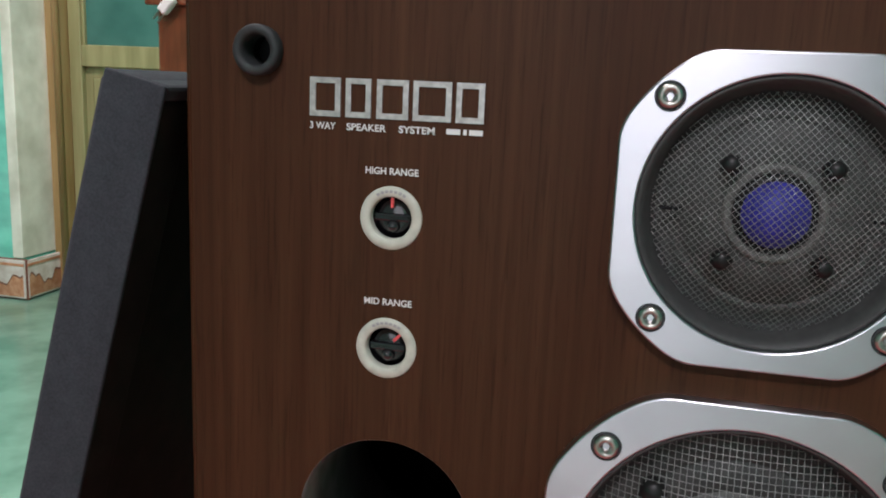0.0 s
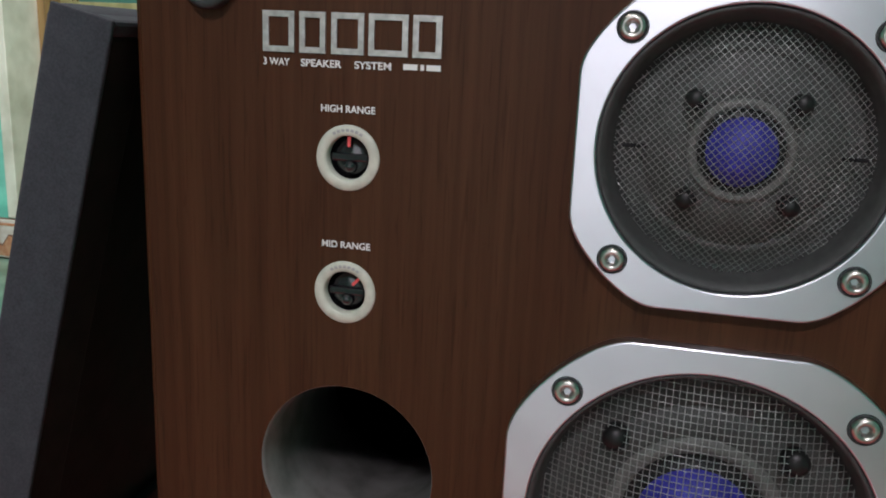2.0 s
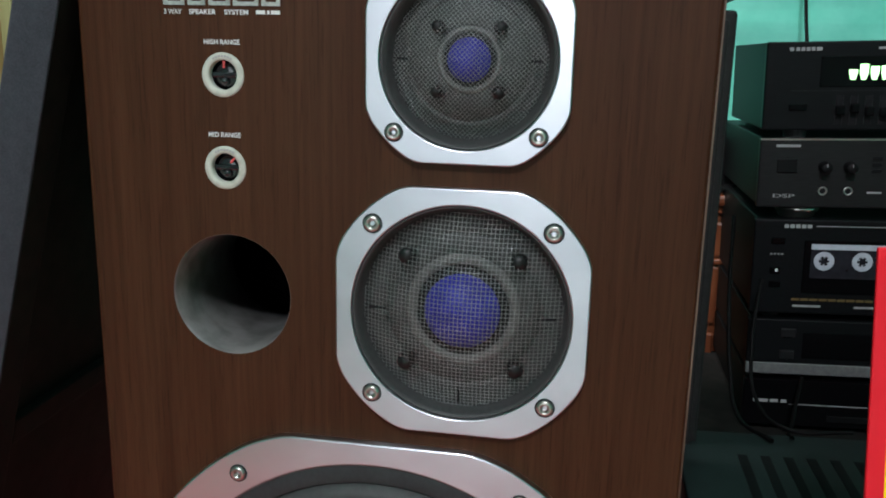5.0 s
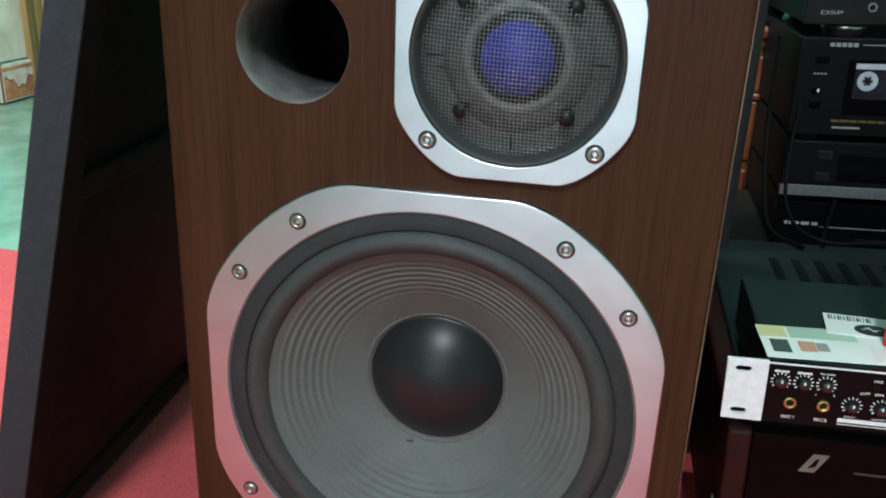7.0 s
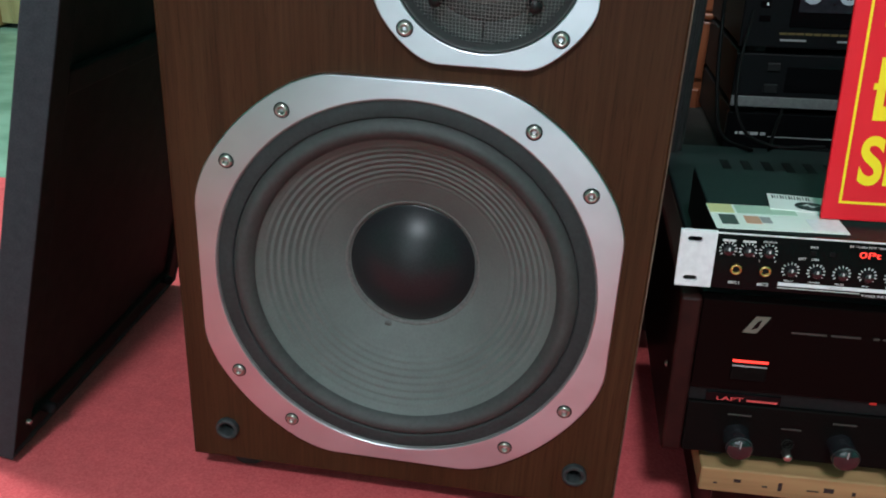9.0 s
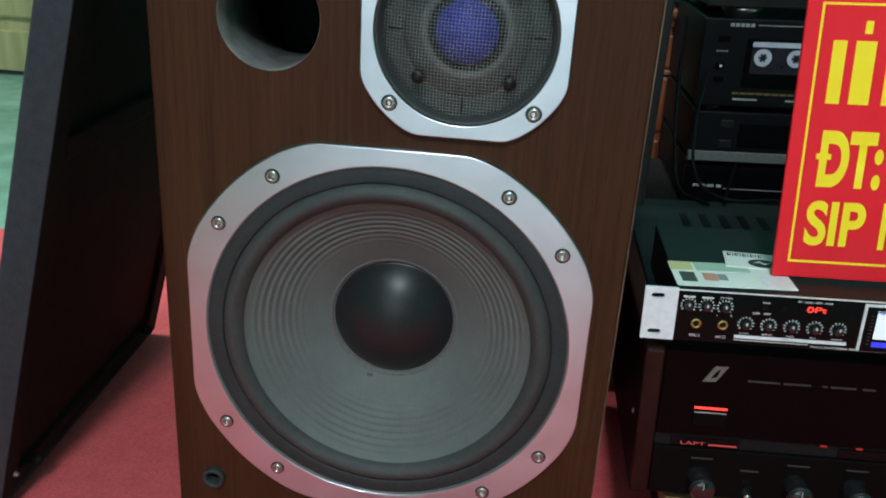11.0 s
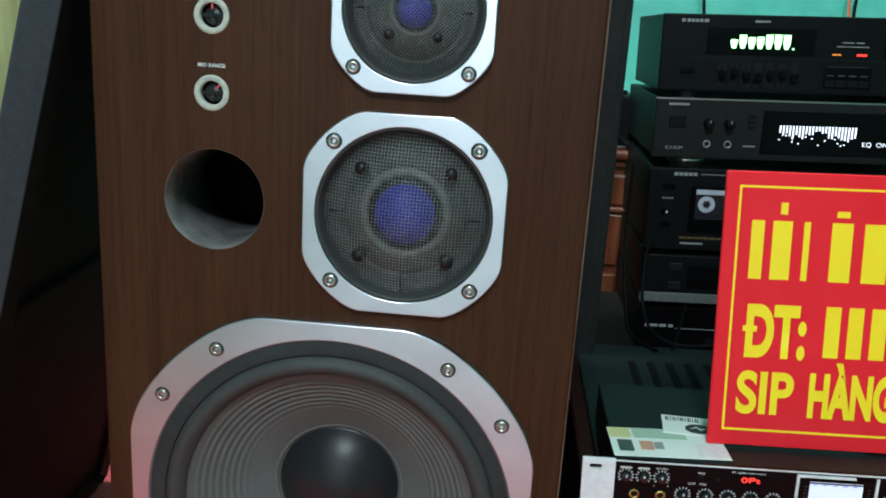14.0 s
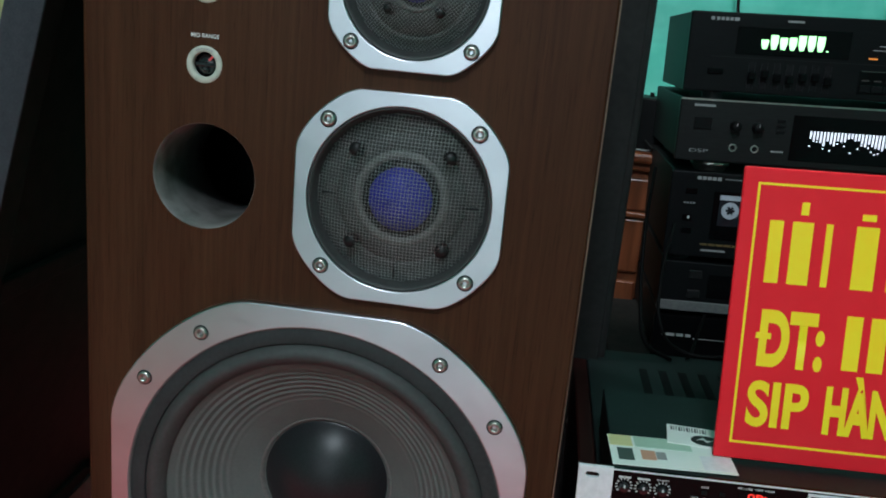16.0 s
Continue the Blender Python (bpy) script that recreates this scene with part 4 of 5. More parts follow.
for x, cap in ((0.2605, "MIC1"), (0.281, "MIC2")):
    j = fit_part("jack_socket", lathe([(0.0042, MY - 0.0002), (0.0042, MY - 0.002), (0.0034, MY - 0.0026), (0.0024, MY - 0.002), (0.0022, MY + 0.003)], x, 0.2655, 28), BRASS, mix, "brass jack socket", True)
    fit_part("bore", disc(x, 0.2655, 0.0024, MY - 0.0004, MY + 0.001, 20), BLACKSHADE, j)
    fit_text("caption", cap, x, MY - 0.0002, 0.2535, 0.0023, WHITEPRINT, mix, 0.0078, "CENTER", 0.015)
fit_part("white_bar", box(0.2915, 0.3765, MY - 0.0005, MY, 0.2545, 0.2572), EARWHITE, mix, "white printed band")
fit_text("caption", "ECHO", 0.332, MY - 0.0006, 0.2552, 0.0014, GREYPRINT, mix, 0.0085, "CENTER")
fit_text("caption", "OFF   ON", 0.302, MY - 0.0002, 0.2763, 0.0018, WHITEPRINT, mix, 0.014, bold=0.015)
fit_text("caption", "PWR", 0.309, MY - 0.0002, 0.2857, 0.0017, WHITEPRINT, mix, 0.0055, bold=0.015)
fit_text("caption", "BT / USB / OPT / AUX", 0.335, MY - 0.0002, 0.2885, 0.0016, WHITEPRINT, mix, 0.026, bold=0.01)
fit_text("caption", "TWO PATTERN DIGITAL MIXER / REVER / ECHO", 0.3495, MY - 0.0002, 0.2505, 0.0021, WHITEPRINT, mix, 0.088, bold=0.01)
disp = fit_part("led_window", box(0.336, 0.364, MY - 0.0006, MY, 0.2795, 0.2878), BLACKGLOSS, mix)
fit_text("led_digits", "0Pt", 0.3425, MY - 0.0007, 0.2812, 0.0048, LEDRED, mix, 0.0145, bold=0.0)
for x in (0.3115, 0.3245):
    fit_part("button", box(x - 0.0018, x + 0.0018, MY - 0.0012, MY, 0.2805, 0.2838, 0.0004), BLACKMETAL, mix)
scr = fit_part("screen", box(0.3868, 0.4425, MY - 0.0016, MY, 0.2515, 0.2895), BLACKGLOSS, mix, "colour screen in a white bracket")
fit_part("bracket", box(0.3845, 0.3866, MY - 0.001, MY, 0.2515, 0.2912), EARWHITE, scr)
fit_part("bracket", box(0.3866, 0.4285, MY - 0.002, MY, 0.2896, 0.2912), EARWHITE, scr)
fit_part("bracket", box(0.4445, 0.4466, MY - 0.001, MY, 0.2515, 0.2912), EARWHITE, scr)
for x in (0.3905, 0.4385):
    for k in range(9):
        fit_part("fine_mark", box(x, x + 0.002, MY - 0.0019, MY - 0.0014, 0.2575 + 0.003 * k, 0.2582 + 0.003 * k), DIMPRINT, scr)
fit_part("screen_glow", box(0.3945, 0.4345, MY - 0.002, MY - 0.0014, 0.2625, 0.2862), LCDWHITE, scr, "bright white screen area")
for k in range(5):
    fit_part("screen_key", box(0.3945 + 0.0081 * k, 0.3945 + 0.0081 * k + 0.0075, MY - 0.002, MY - 0.0014, 0.2556, 0.2598), LCDBLUE, scr, "blue screen key")
    fit_part("screen_line", box(0.3965 + 0.0076 * k, 0.3999 + 0.0076 * k, MY - 0.0022, MY - 0.0018, 0.2836, 0.2842), LCDBLUE, scr)
fit_part("screen_header", box(0.3945, 0.4345, MY - 0.0022, MY - 0.0018, 0.2848, 0.286), BLACKGLOSS, scr)
for x in (0.455, 0.48, 0.505, 0.53, 0.56, 0.6, 0.64):
    scaled_knob(x, 0.2695, 0.0042, 0.004)

# cards lying on the mixer
def card(name, label, m, w, d, marks):
    c = device(name, label, "card", 0, 0, 0, m=m)
    fit_part("sheet", box(-w / 2, w / 2, -d / 2, d / 2, 0, 0.0008), CARDMAT, c)
    for nm, x0, x1, y0, y1, mt in marks:
        fit_part(nm, box(x0, x1, y0, y1, 0.0006, 0.0011), mt, c)
    return c


card("printed_card", "pale green printed card lying on the mixer", DIP @ Matrix.Translation((0.2895, 0.0145, 0.2938)) @ pose(0, 0, 0, 0, 0, 2), 0.093, 0.049,
     [("yellow_patch", -0.046, -0.028, 0.006, 0.024, CARDYEL), ("dark_patch", -0.041, -0.029, -0.017, 0.002, CARDDARK), ("orange_patch", -0.023, -0.012, -0.014, 0.001, CARDORANGE),
      ("grey_patch", -0.0115, -0.004, -0.012, 0.0, GREYPRINT), ("green_patch", -0.026, 0.018, 0.006, 0.0235, CARDGREEN), ("pale_strip", 0.022, 0.046, -0.022, 0.0, EARWHITE)])
tag = card("paper_tag", "small white paper tag with a black oval and bar marks", DIP @ Matrix.Translation((0.322, 0.046, 0.2949)) @ pose(0, 0, 0, 0, 0, -6), 0.062, 0.034, [])
bm = bmesh.new()
for k in range(14):
    box(-0.028 + k * 0.0021, -0.028 + k * 0.0021 + (0.0007 if k % 3 else 0.0013), 0.007, 0.014, 0.0006, 0.0011, bm=bm)
fit_part("bar_marks", bm, INK, tag, "row of black bars")
bm = bmesh.new()
bmesh.ops.create_cone(bm, cap_ends=True, segments=28, radius1=1, radius2=1, depth=0.0006, matrix=Matrix.Translation((-0.001, -0.006, 0.0010)) @ Matrix.Diagonal((0.0115, 0.0085, 1, 1)))
fit_part("black_oval", bm, INK, tag, "black oval mark")
bm = bmesh.new()
vs = [bm.verts.new((x, y, 0.00145)) for x, y in ((-0.009, -0.008), (-0.003, -0.002), (0.0, -0.0065), (0.007, -0.003), (0.0, -0.0095), (-0.003, -0.005))]
bm.faces.new(vs)
fit_part("white_zigzag", bm, WHITEPRINT, tag)

# the red sign, leaning back a little
SW, SH = 0.32, 0.2245
sign_m = DIP @ Matrix.Translation((0.322, 0.0165, 0.2955)) @ pose(0, 0, 0, -7.8, 0, 0)
sign = device("shop_sign", "red sign board with yellow border and lettering, leaning on the mixer", "sign", 0, 0, 0, m=sign_m)
fit_part("board", box(0, SW, 0, 0.004, 0, SH, 0.0012), SIGNRED, sign, "glossy red board")
bm = bmesh.new()
a, b = 0.0108, 0.0018
for x0, x1, z0, z1 in ((a, SW - a, 0.0128, 0.0128 + b), (a, SW - a, 0.2115, 0.2115 + b), (a, a + b, 0.0128 + b, 0.2115), (SW - a - b, SW - a, 0.0128 + b, 0.2115)):
    box(x0, x1, -0.0004, 0.0004, z0, z1, bm=bm)
fit_part("border", bm, SIGNYELLOW, sign, "thin yellow border line")
L0 = a
for x0, x1 in ((0.0098, 0.0231), (0.0256, 0.0454), (0.0513, 0.0577), (0.0710, 0.0923), (0.0957, 0.1204), (0.1325, 0.149), (0.1535, 0.167), (0.1725, 0.192), (0.1965, 0.2105), (0.2155, 0.229)):
    e = 0.12 * (x1 - x0)
    fit_part("name_bar", box(L0 + x0 + e, L0 + x1 - e, -0.0005, 0.0003, 0.1385, 0.1858, 0.0002, 1), SIGNYELLOW, sign, "plain yellow bar")
fit_part("name_bar", box(L0 + 0.033, L0 + 0.0385, -0.0005, 0.0003, 0.191, 0.2005, 0.0002, 1), SIGNYELLOW, sign)
fit_part("name_bar", box(L0 + 0.0765, L0 + 0.0865, -0.0005, 0.0003, 0.190, 0.195, 0.0002, 1), SIGNYELLOW, sign)
fit_text("lettering", "DT:", L0 + 0.0130, -0.0003, 0.0768, 0.0417, SIGNYELLOW, sign, 0.0475, bold=0.045)
fit_part("letter_stroke", box(L0 + 0.0105, L0 + 0.0215, -0.0012, 0.0003, 0.0958, 0.1003), SIGNYELLOW, sign)
for k in range(10):
    fit_part("number_bar", box(L0 + 0.0747 + 0.0178 * k, L0 + 0.0747 + 0.0178 * k + 0.0118, -0.0005, 0.0003, 0.0768, 0.1185, 0.0002, 1), SIGNYELLOW, sign, "plain yellow bar")
fit_text("lettering", "SIP", L0 + 0.0095, -0.0003, 0.0288, 0.035, SIGNYELLOW, sign, 0.0450, bold=0.03)
fit_text("lettering", "HÀNG", L0 + 0.0665, -0.0003, 0.0288, 0.035, SIGNYELLOW, sign, 0.0675, bold=0.05)
fit_text("lettering", "T", L0 + 0.1440, -0.0003, 0.0288, 0.035, SIGNYELLOW, sign, 0.0165, bold=0.05)
fit_part("strut", box(0.13, 0.19, 0.004, 0.03, 0.0, 0.0035), SIGNRED, sign)

# stand and stack of hi-fi units behind
SY = 0.552
stand = device("equipment_stand", "dark low table under the hi-fi stack", "table", 0.55, 0.75, 0.0)
fit_part("top", box(0.285, 0.83, 0.47, 1.0, 0.14, 0.17, 0.002), GRILLEBACK, stand)
for x in (0.30, 0.79):
    for y in (0.485, 0.96):
        fit_part("leg", box(x, x + 0.03, y, y + 0.03, FLOOR - (x - 0.2) * 0.0367, 0.14), GRILLEBACK, stand)
X0, X1 = 0.343, 0.773

d3 = device("tuner", "black slim hi-fi unit at the foot of the stack", "tuner", 0.56, 0.7, 0.17)
feet(d3, 0.37, 0.74, 0.58, 0.84, 0.17, 0.178)
fit_part("case", box(X0 + 0.004, X1 - 0.004, SY + 0.012, 0.87, 0.178, 0.2385, 0.0015), BLACKMETAL, d3)
fit_part("fascia", box(X0, X1, SY, SY + 0.012, 0.178, 0.239, 0.0015), BLACKGLOSS, d3)
bars("maker_bar", [(X0 + 0.012, X0 + 0.016), (X0 + 0.0175, X0 + 0.03), (X0 + 0.032, X0 + 0.042), (X0 + 0.045, X0 + 0.052)], SY, 0.2085, 0.2125, GREYPRINT, d3)
bars("line", [(X0 + 0.055, X1 - 0.02)], SY, 0.2065, 0.2075, GREYPRINT, d3)
fit_part("button_row", box(X0 + 0.1, X1 - 0.05, SY - 0.002, SY, 0.186, 0.194, 0.0006), BLACKMETAL, d3)

d2 = device("video_deck", "black cassette deck with a silver lower edge", "tape deck", 0.56, 0.7, 0.239)
feet(d2, 0.37, 0.74, 0.58, 0.84, 0.239, 0.246)
fit_part("case", box(X0 + 0.004, X1 - 0.004, SY + 0.012, 0.87, 0.246, 0.3165, 0.0015), BLACKMETAL, d2)
fit_part("fascia", box(X0, X1, SY, SY + 0.012, 0.246, 0.317, 0.0015), DECKBLACK, d2)
fit_part("silver_edge", box(X0 - 0.0005, X1 + 0.0005, SY - 0.003, SY + 0.004, 0.2475, 0.2612, 0.001), DULLEDGE, d2, "brushed silver strip")
fit_part("flap", box(X0 + 0.065, X0 + 0.3, SY - 0.0012, SY, 0.2685, 0.3015, 0.001), BLACKGLOSS, d2, "glossy cassette flap")
for z in (0.3, 0.272):
    fit_part("button", box(X0 + 0.039, X0 + 0.056, SY - 0.0028, SY, z - 0.005, z + 0.006, 0.001), GREYMETAL, d2)

d1 = device("cassette_deck", "black cassette deck with a tape in its window", "tape deck", 0.56, 0.7, 0.317)
feet(d1, 0.37, 0.74, 0.58, 0.84, 0.317, 0.325)
fit_part("case", box(X0 + 0.004, X1 - 0.004, SY + 0.012, 0.87, 0.325, 0.4415, 0.0015), BLACKMETAL, d1)
fit_part("fascia", box(X0, X1, SY, SY + 0.012, 0.325, 0.442, 0.002), DECKBLACK, d1, "black front panel")
bars("maker_bar", [(X0 + 0.034 + 0.0065 * k, X0 + 0.039 + 0.0065 * k) for k in range(5)], SY, 0.4318, 0.4362, GREYPRINT, d1)
bars("fine_line", [(X0 + 0.07, X1 - 0.06)], SY, 0.4338, 0.4347, GREYPRINT, d1)
win = fit_part("tape_window", box(X0 + 0.058, X0 + 0.185, SY - 0.002, SY, 0.352, 0.4175, 0.001), BLACKGLOSS, d1, "smoked cassette window")
fit_part("cassette", box(X0 + 0.066, X0 + 0.166, SY - 0.0024, SY - 0.0018, 0.371, 0.413), CASSETTE, win, "dark cassette behind the window")
fit_part("cassette_label", box(X0 + 0.066, X0 + 0.166, SY - 0.0027, SY - 0.0022, 0.4065, 0.413), REEL, win)
for x in (X0 + 0.081, X0 + 0.124):
    q = fit_part("reel", lathe([(0.0115, SY - 0.0024), (0.0115, SY - 0.003), (0.006, SY - 0.003), (0.006, SY - 0.0022)], x, 0.3925, 28), REEL, win, "pale tape reel hub")
    bm = bmesh.new()
    for k in range(6):
        a = k * math.pi / 3
        bmesh.ops.create_cube(bm, size=1, matrix=Matrix.Translation((x + 0.0052 * math.sin(a), SY - 0.0028, 0.3925 + 0.0052 * math.cos(a))) @ Matrix.Rotation(a, 4, "Y") @ Matrix.Diagonal((0.0014, 0.0008, 0.0026, 1)))
    fit_part("teeth", bm, REEL, q)
for z, w in ((0.416, 0.016), (0.3795, 0.012), (0.362, 0.014)):
    fit_part("button", box(X0 + 0.02, X0 + 0.02 + w, SY - 0.002, SY, z - 0.004, z + 0.004, 0.0008), BLACKGLOSS, d1)
bars("button_print", [(X0 + 0.02, X0 + 0.0225), (X0 + 0.024, X0 + 0.0265), (X0 + 0.028, X0 + 0.0305), (X0 + 0.032, X0 + 0.035)], SY, 0.3985, 0.4005, GREYPRINT, d1)
bars("button_print", [(X0 + 0.0265, X0 + 0.029)], SY - 0.002, 0.378, 0.3815, WHITEPRINT, d1)
bars("gold_caption", [(X0 + 0.048 + 0.0105 * k, X0 + 0.057 + 0.0105 * k) for k in range(10)], SY, 0.342, 0.3448, GOLDPRINT, d1)
for a, b in ((0.05, 0.082), (0.12, 0.15)):
    bars("grey_caption", [(X0 + a, X0 + b)], SY, 0.334, 0.3365, GREYPRINT, d1)

dsp = device("sound_processor", "graphite sound processor with a white spectrum display", "processor", 0.56, 0.7, 0.442)
for x in (0.395, 0.72):
    for y in (0.582, 0.83):
        bm = lathe([(0, 0.442), (0.019, 0.442), (0.0215, 0.4445), (0.0215, 0.4475), (0.025, 0.4495), (0.026, 0.4535), (0.024, 0.4565), (0, 0.4565)], 0, 0, 28)
        bmesh.ops.rotate(bm, verts=bm.verts, cent=(0, 0, 0), matrix=Matrix.Rotation(math.pi / 2, 3, "X"))
        bmesh.ops.translate(bm, verts=bm.verts, vec=(x, y, 0))
        fit_part("foot", bm, STEEL, dsp, "flat silver foot", True)
fit_part("case", box(X0 + 0.004, X1 - 0.004, SY + 0.012, 0.86, 0.4565, 0.5385, 0.0015), BLACKMETAL, dsp)
fit_part("fascia", box(X0, X1, SY, SY + 0.012, 0.4565, 0.539, 0.002), GREYMETAL, dsp, "graphite front panel")
fit_part("edge_highlight", box(X0, X1, SY - 0.0006, SY + 0.0005, 0.5365, 0.5385), STEEL, dsp)
bars("maker_bar", [(X0 + 0.018, X0 + 0.045)], SY, 0.5285, 0.5315, GREYPRINT, dsp)
fit_text("lettering", "DSP", X0 + 0.018, SY - 0.0002, 0.4685, 0.0045, GREYPRINT, dsp, 0.024)
fit_part("power_button", box(X0 + 0.02, X0 + 0.043, SY - 0.002, SY, 0.4985, 0.515, 0.001), BLACKMETAL, dsp)
for x in (X0 + 0.073, X0 + 0.101):
    turn_knob(dsp, x, 0.505, SY, 0.0068, 0.014, BLACKMETAL, GREYPRINT)
    j = fit_part("jack_socket", lathe([(0.0052, SY), (0.0052, SY - 0.0016), (0.0036, SY - 0.002), (0.003, SY + 0.001)], x, 0.477, 24), STEEL, dsp, "steel jack socket", True)
    fit_part("bore", disc(x, 0.477, 0.0034, SY - 0.0006, SY + 0.001, 16), BLACKSHADE, j)
for z in (0.4985, 0.506, 0.5135):
    fit_part("small_button", box(X0 + 0.125, X0 + 0.136, SY - 0.0012, SY, z, z + 0.0045, 0.0005), BLACKMETAL, dsp)
bars("socket_caption", [(X0 + 0.122, X0 + 0.138)], SY, 0.4745, 0.4765, GREYPRINT, dsp)
dwin = fit_part("display", box(X0 + 0.145, X0 + 0.36, SY - 0.001, SY, 0.4655, 0.5245, 0.0006), BLACKGLOSS, dsp, "black spectrum display window")
for k in range(24):
    x = X0 + 0.168 + k * 0.0043
    drop = 0.006 + 0.013 * abs(math.sin(k * 0.23 + 0.4)) * (0.7 + 0.3 * math.sin(k * 2.1)) if k < 17 else 0.012 + 0.006 * math.sin((k - 17) * 0.5)
    fit_part("spectrum_bar", box(x, x + 0.0021, SY - 0.0016, SY - 0.001, 0.5055 - drop, 0.5055), VFDWHITE, dwin)
    if k % 2 == 0 or k > 14:
        fit_part("peak_dot", box(x, x + 0.0019, SY - 0.0016, SY - 0.001, 0.4855 + 0.006 * math.sin(k * 0.9), 0.4872 + 0.006 * math.sin(k * 0.9)), VFDWHITE, dwin)
fit_text("display_text", "EQ  ON", X0 + 0.2785, SY - 0.0016, 0.4805, 0.006, VFDWHITE, dsp, 0.033)

eq = device("graphic_equalizer", "black graphic equaliser with a green level display, topping the stack", "equaliser", 0.56, 0.7, 0.539)
feet(eq, 0.385, 0.73, 0.575, 0.84, 0.539, 0.548)
fit_part("case", box(X0 + 0.003, X1 - 0.003, SY + 0.012, 0.8, 0.548, 0.6485, 0.0015), BLACKMETAL, eq)
fit_part("fascia", box(X0, X1, SY, SY + 0.012, 0.548, 0.649, 0.002), EQFACE, eq, "black front panel")
bars("maker_bar", [(X0 + 0.025, X0 + 0.0295), (X0 + 0.032, X0 + 0.036), (X0 + 0.0375, X0 + 0.0415), (X0 + 0.043, X0 + 0.047), (X0 + 0.0485, X0 + 0.0525), (X0 + 0.054, X0 + 0.06)], SY, 0.6385, 0.6425, GREYPRINT, eq)
bars("model_bar", [(X0 + 0.12, X0 + 0.14)], SY, 0.6395, 0.642, GREYPRINT, eq)
ewin = fit_part("display", box(X0 + 0.06, X0 + 0.2, SY - 0.001, SY, 0.5975, 0.632, 0.0006), BLACKGLOSS, eq, "black level display window")
for k, h in enumerate((0.62, 0.95, 0.8, 0.84, 1.0, 1.02, 1.0)):
    x = X0 + 0.0905 + 0.0114 * k
    lo, mid_x, top = 0.6055, x + 0.0047, 0.6055 + 0.0186 * h
    bm = pierced([(mid_x - 0.0024, lo), (mid_x + 0.0024, lo), (mid_x + 0.0046, lo + 0.0075), (mid_x + 0.0046, top), (mid_x - 0.0046, top), (mid_x - 0.0046, lo + 0.0075)], [], SY - 0.0016, SY - 0.001)
    fit_part("level_bar", bm, VFDGREEN, ewin, "glowing green level column")
fit_part("level_dot", box(X0 + 0.1712, X0 + 0.1735, SY - 0.0016, SY - 0.001, 0.6055, 0.6075), VFDGREEN, ewin)
fit_part("led", box(X0 + 0.224, X0 + 0.235, SY - 0.001, SY, 0.5995, 0.6015), LEDORANGE, eq, "small orange light")
fit_part("led", box(X0 + 0.2555, X0 + 0.268, SY - 0.001, SY, 0.5995, 0.6018), LEDRED, eq, "small red light")
bars("fine_print", [(X0 + 0.235, X0 + 0.25), (X0 + 0.253, X0 + 0.263)], SY, 0.6155, 0.6168, GREYPRINT, eq)
bars("fine_print", [(X0 + 0.228, X0 + 0.27)], SY, 0.6105, 0.6115, GREYPRINT, eq)
fit_part("seam", box(X0 + 0.03, X1 - 0.03, SY - 0.0004, SY + 0.0004, 0.5928, 0.5938), GREYMETAL, eq)
for k in range(7):
    x = X0 + 0.0835 + 0.0157 * k
    # flat black box; the slot's shade is only in its colour
    s = fit_part("slider_slot", box(x - 0.0036, x + 0.0036, SY - 0.0005, SY + 0.0004, 0.5545, 0.588, 0.0003, 1), BLACKSHADE, eq, "dark slider slot")
    for e in (x - 0.0042, x + 0.0036):
        fit_part("slot_edge", box(e, e + 0.0006, SY - 0.0008, SY + 0.0004, 0.5545, 0.588), GREYMETAL, s)
    lift = 0.0025 * math.sin(k * 1.7)
    fit_part("slider_cap", box(x - 0.0046, x + 0.0046, SY - 0.009, SY - 0.0004, 0.566 + lift, 0.5765 + lift, 0.0012), BLACKGLOSS, s)
for k in range(6):
    x = X0 + 0.305 + 0.0175 * k
    s = fit_part("slider_slot", box(x - 0.001, x + 0.001, SY - 0.0004, SY + 0.0004, 0.5545, 0.59), BLACKSHADE, eq)
    fit_part("slider_cap", box(x - 0.0048, x + 0.0048, SY - 0.009, SY - 0.0002, 0.5665, 0.576, 0.0012), BLACKGLOSS, s)
ewin2 = fit_part("display", box(X0 + 0.29, X0 + 0.4, SY - 0.001, SY, 0.5975, 0.632, 0.0006), BLACKGLOSS, eq)
for k in range(6):
    fit_part("level_bar", box(X0 + 0.2995 + 0.0114 * k, X0 + 0.3085 + 0.0114 * k, SY - 0.0016, SY - 0.001, 0.6055, 0.621), VFDGREEN, ewin2, "glowing green level column")
keys = fit_part("key_panel", box(X0 + 0.216, X0 + 0.278, SY - 0.001, SY, 0.556, 0.586, 0.0005), BLACKGLOSS, eq, "glossy key panel")
for k in range(4):
    fit_part("key", box(X0 + 0.219 + 0.0145 * k, X0 + 0.2315 + 0.0145 * k, SY - 0.002, SY - 0.0008, 0.559, 0.567, 0.0005), EQFACE, keys)
bars("key_print", [(X0 + 0.22 + 0.0145 * k, X0 + 0.229 + 0.0145 * k) for k in range(4)], SY - 0.0011, 0.5725, 0.574, DIMPRINT, eq)
bars("key_print", [(X0 + 0.218, X0 + 0.276)], SY - 0.0011, 0.5845, 0.5852, DIMPRINT, eq)
for x in (X0 + 0.028,):
    fit_part("push_button", box(x, x + 0.02, SY - 0.0022, SY, 0.571, 0.5785, 0.0008), BLACKGLOSS, eq)

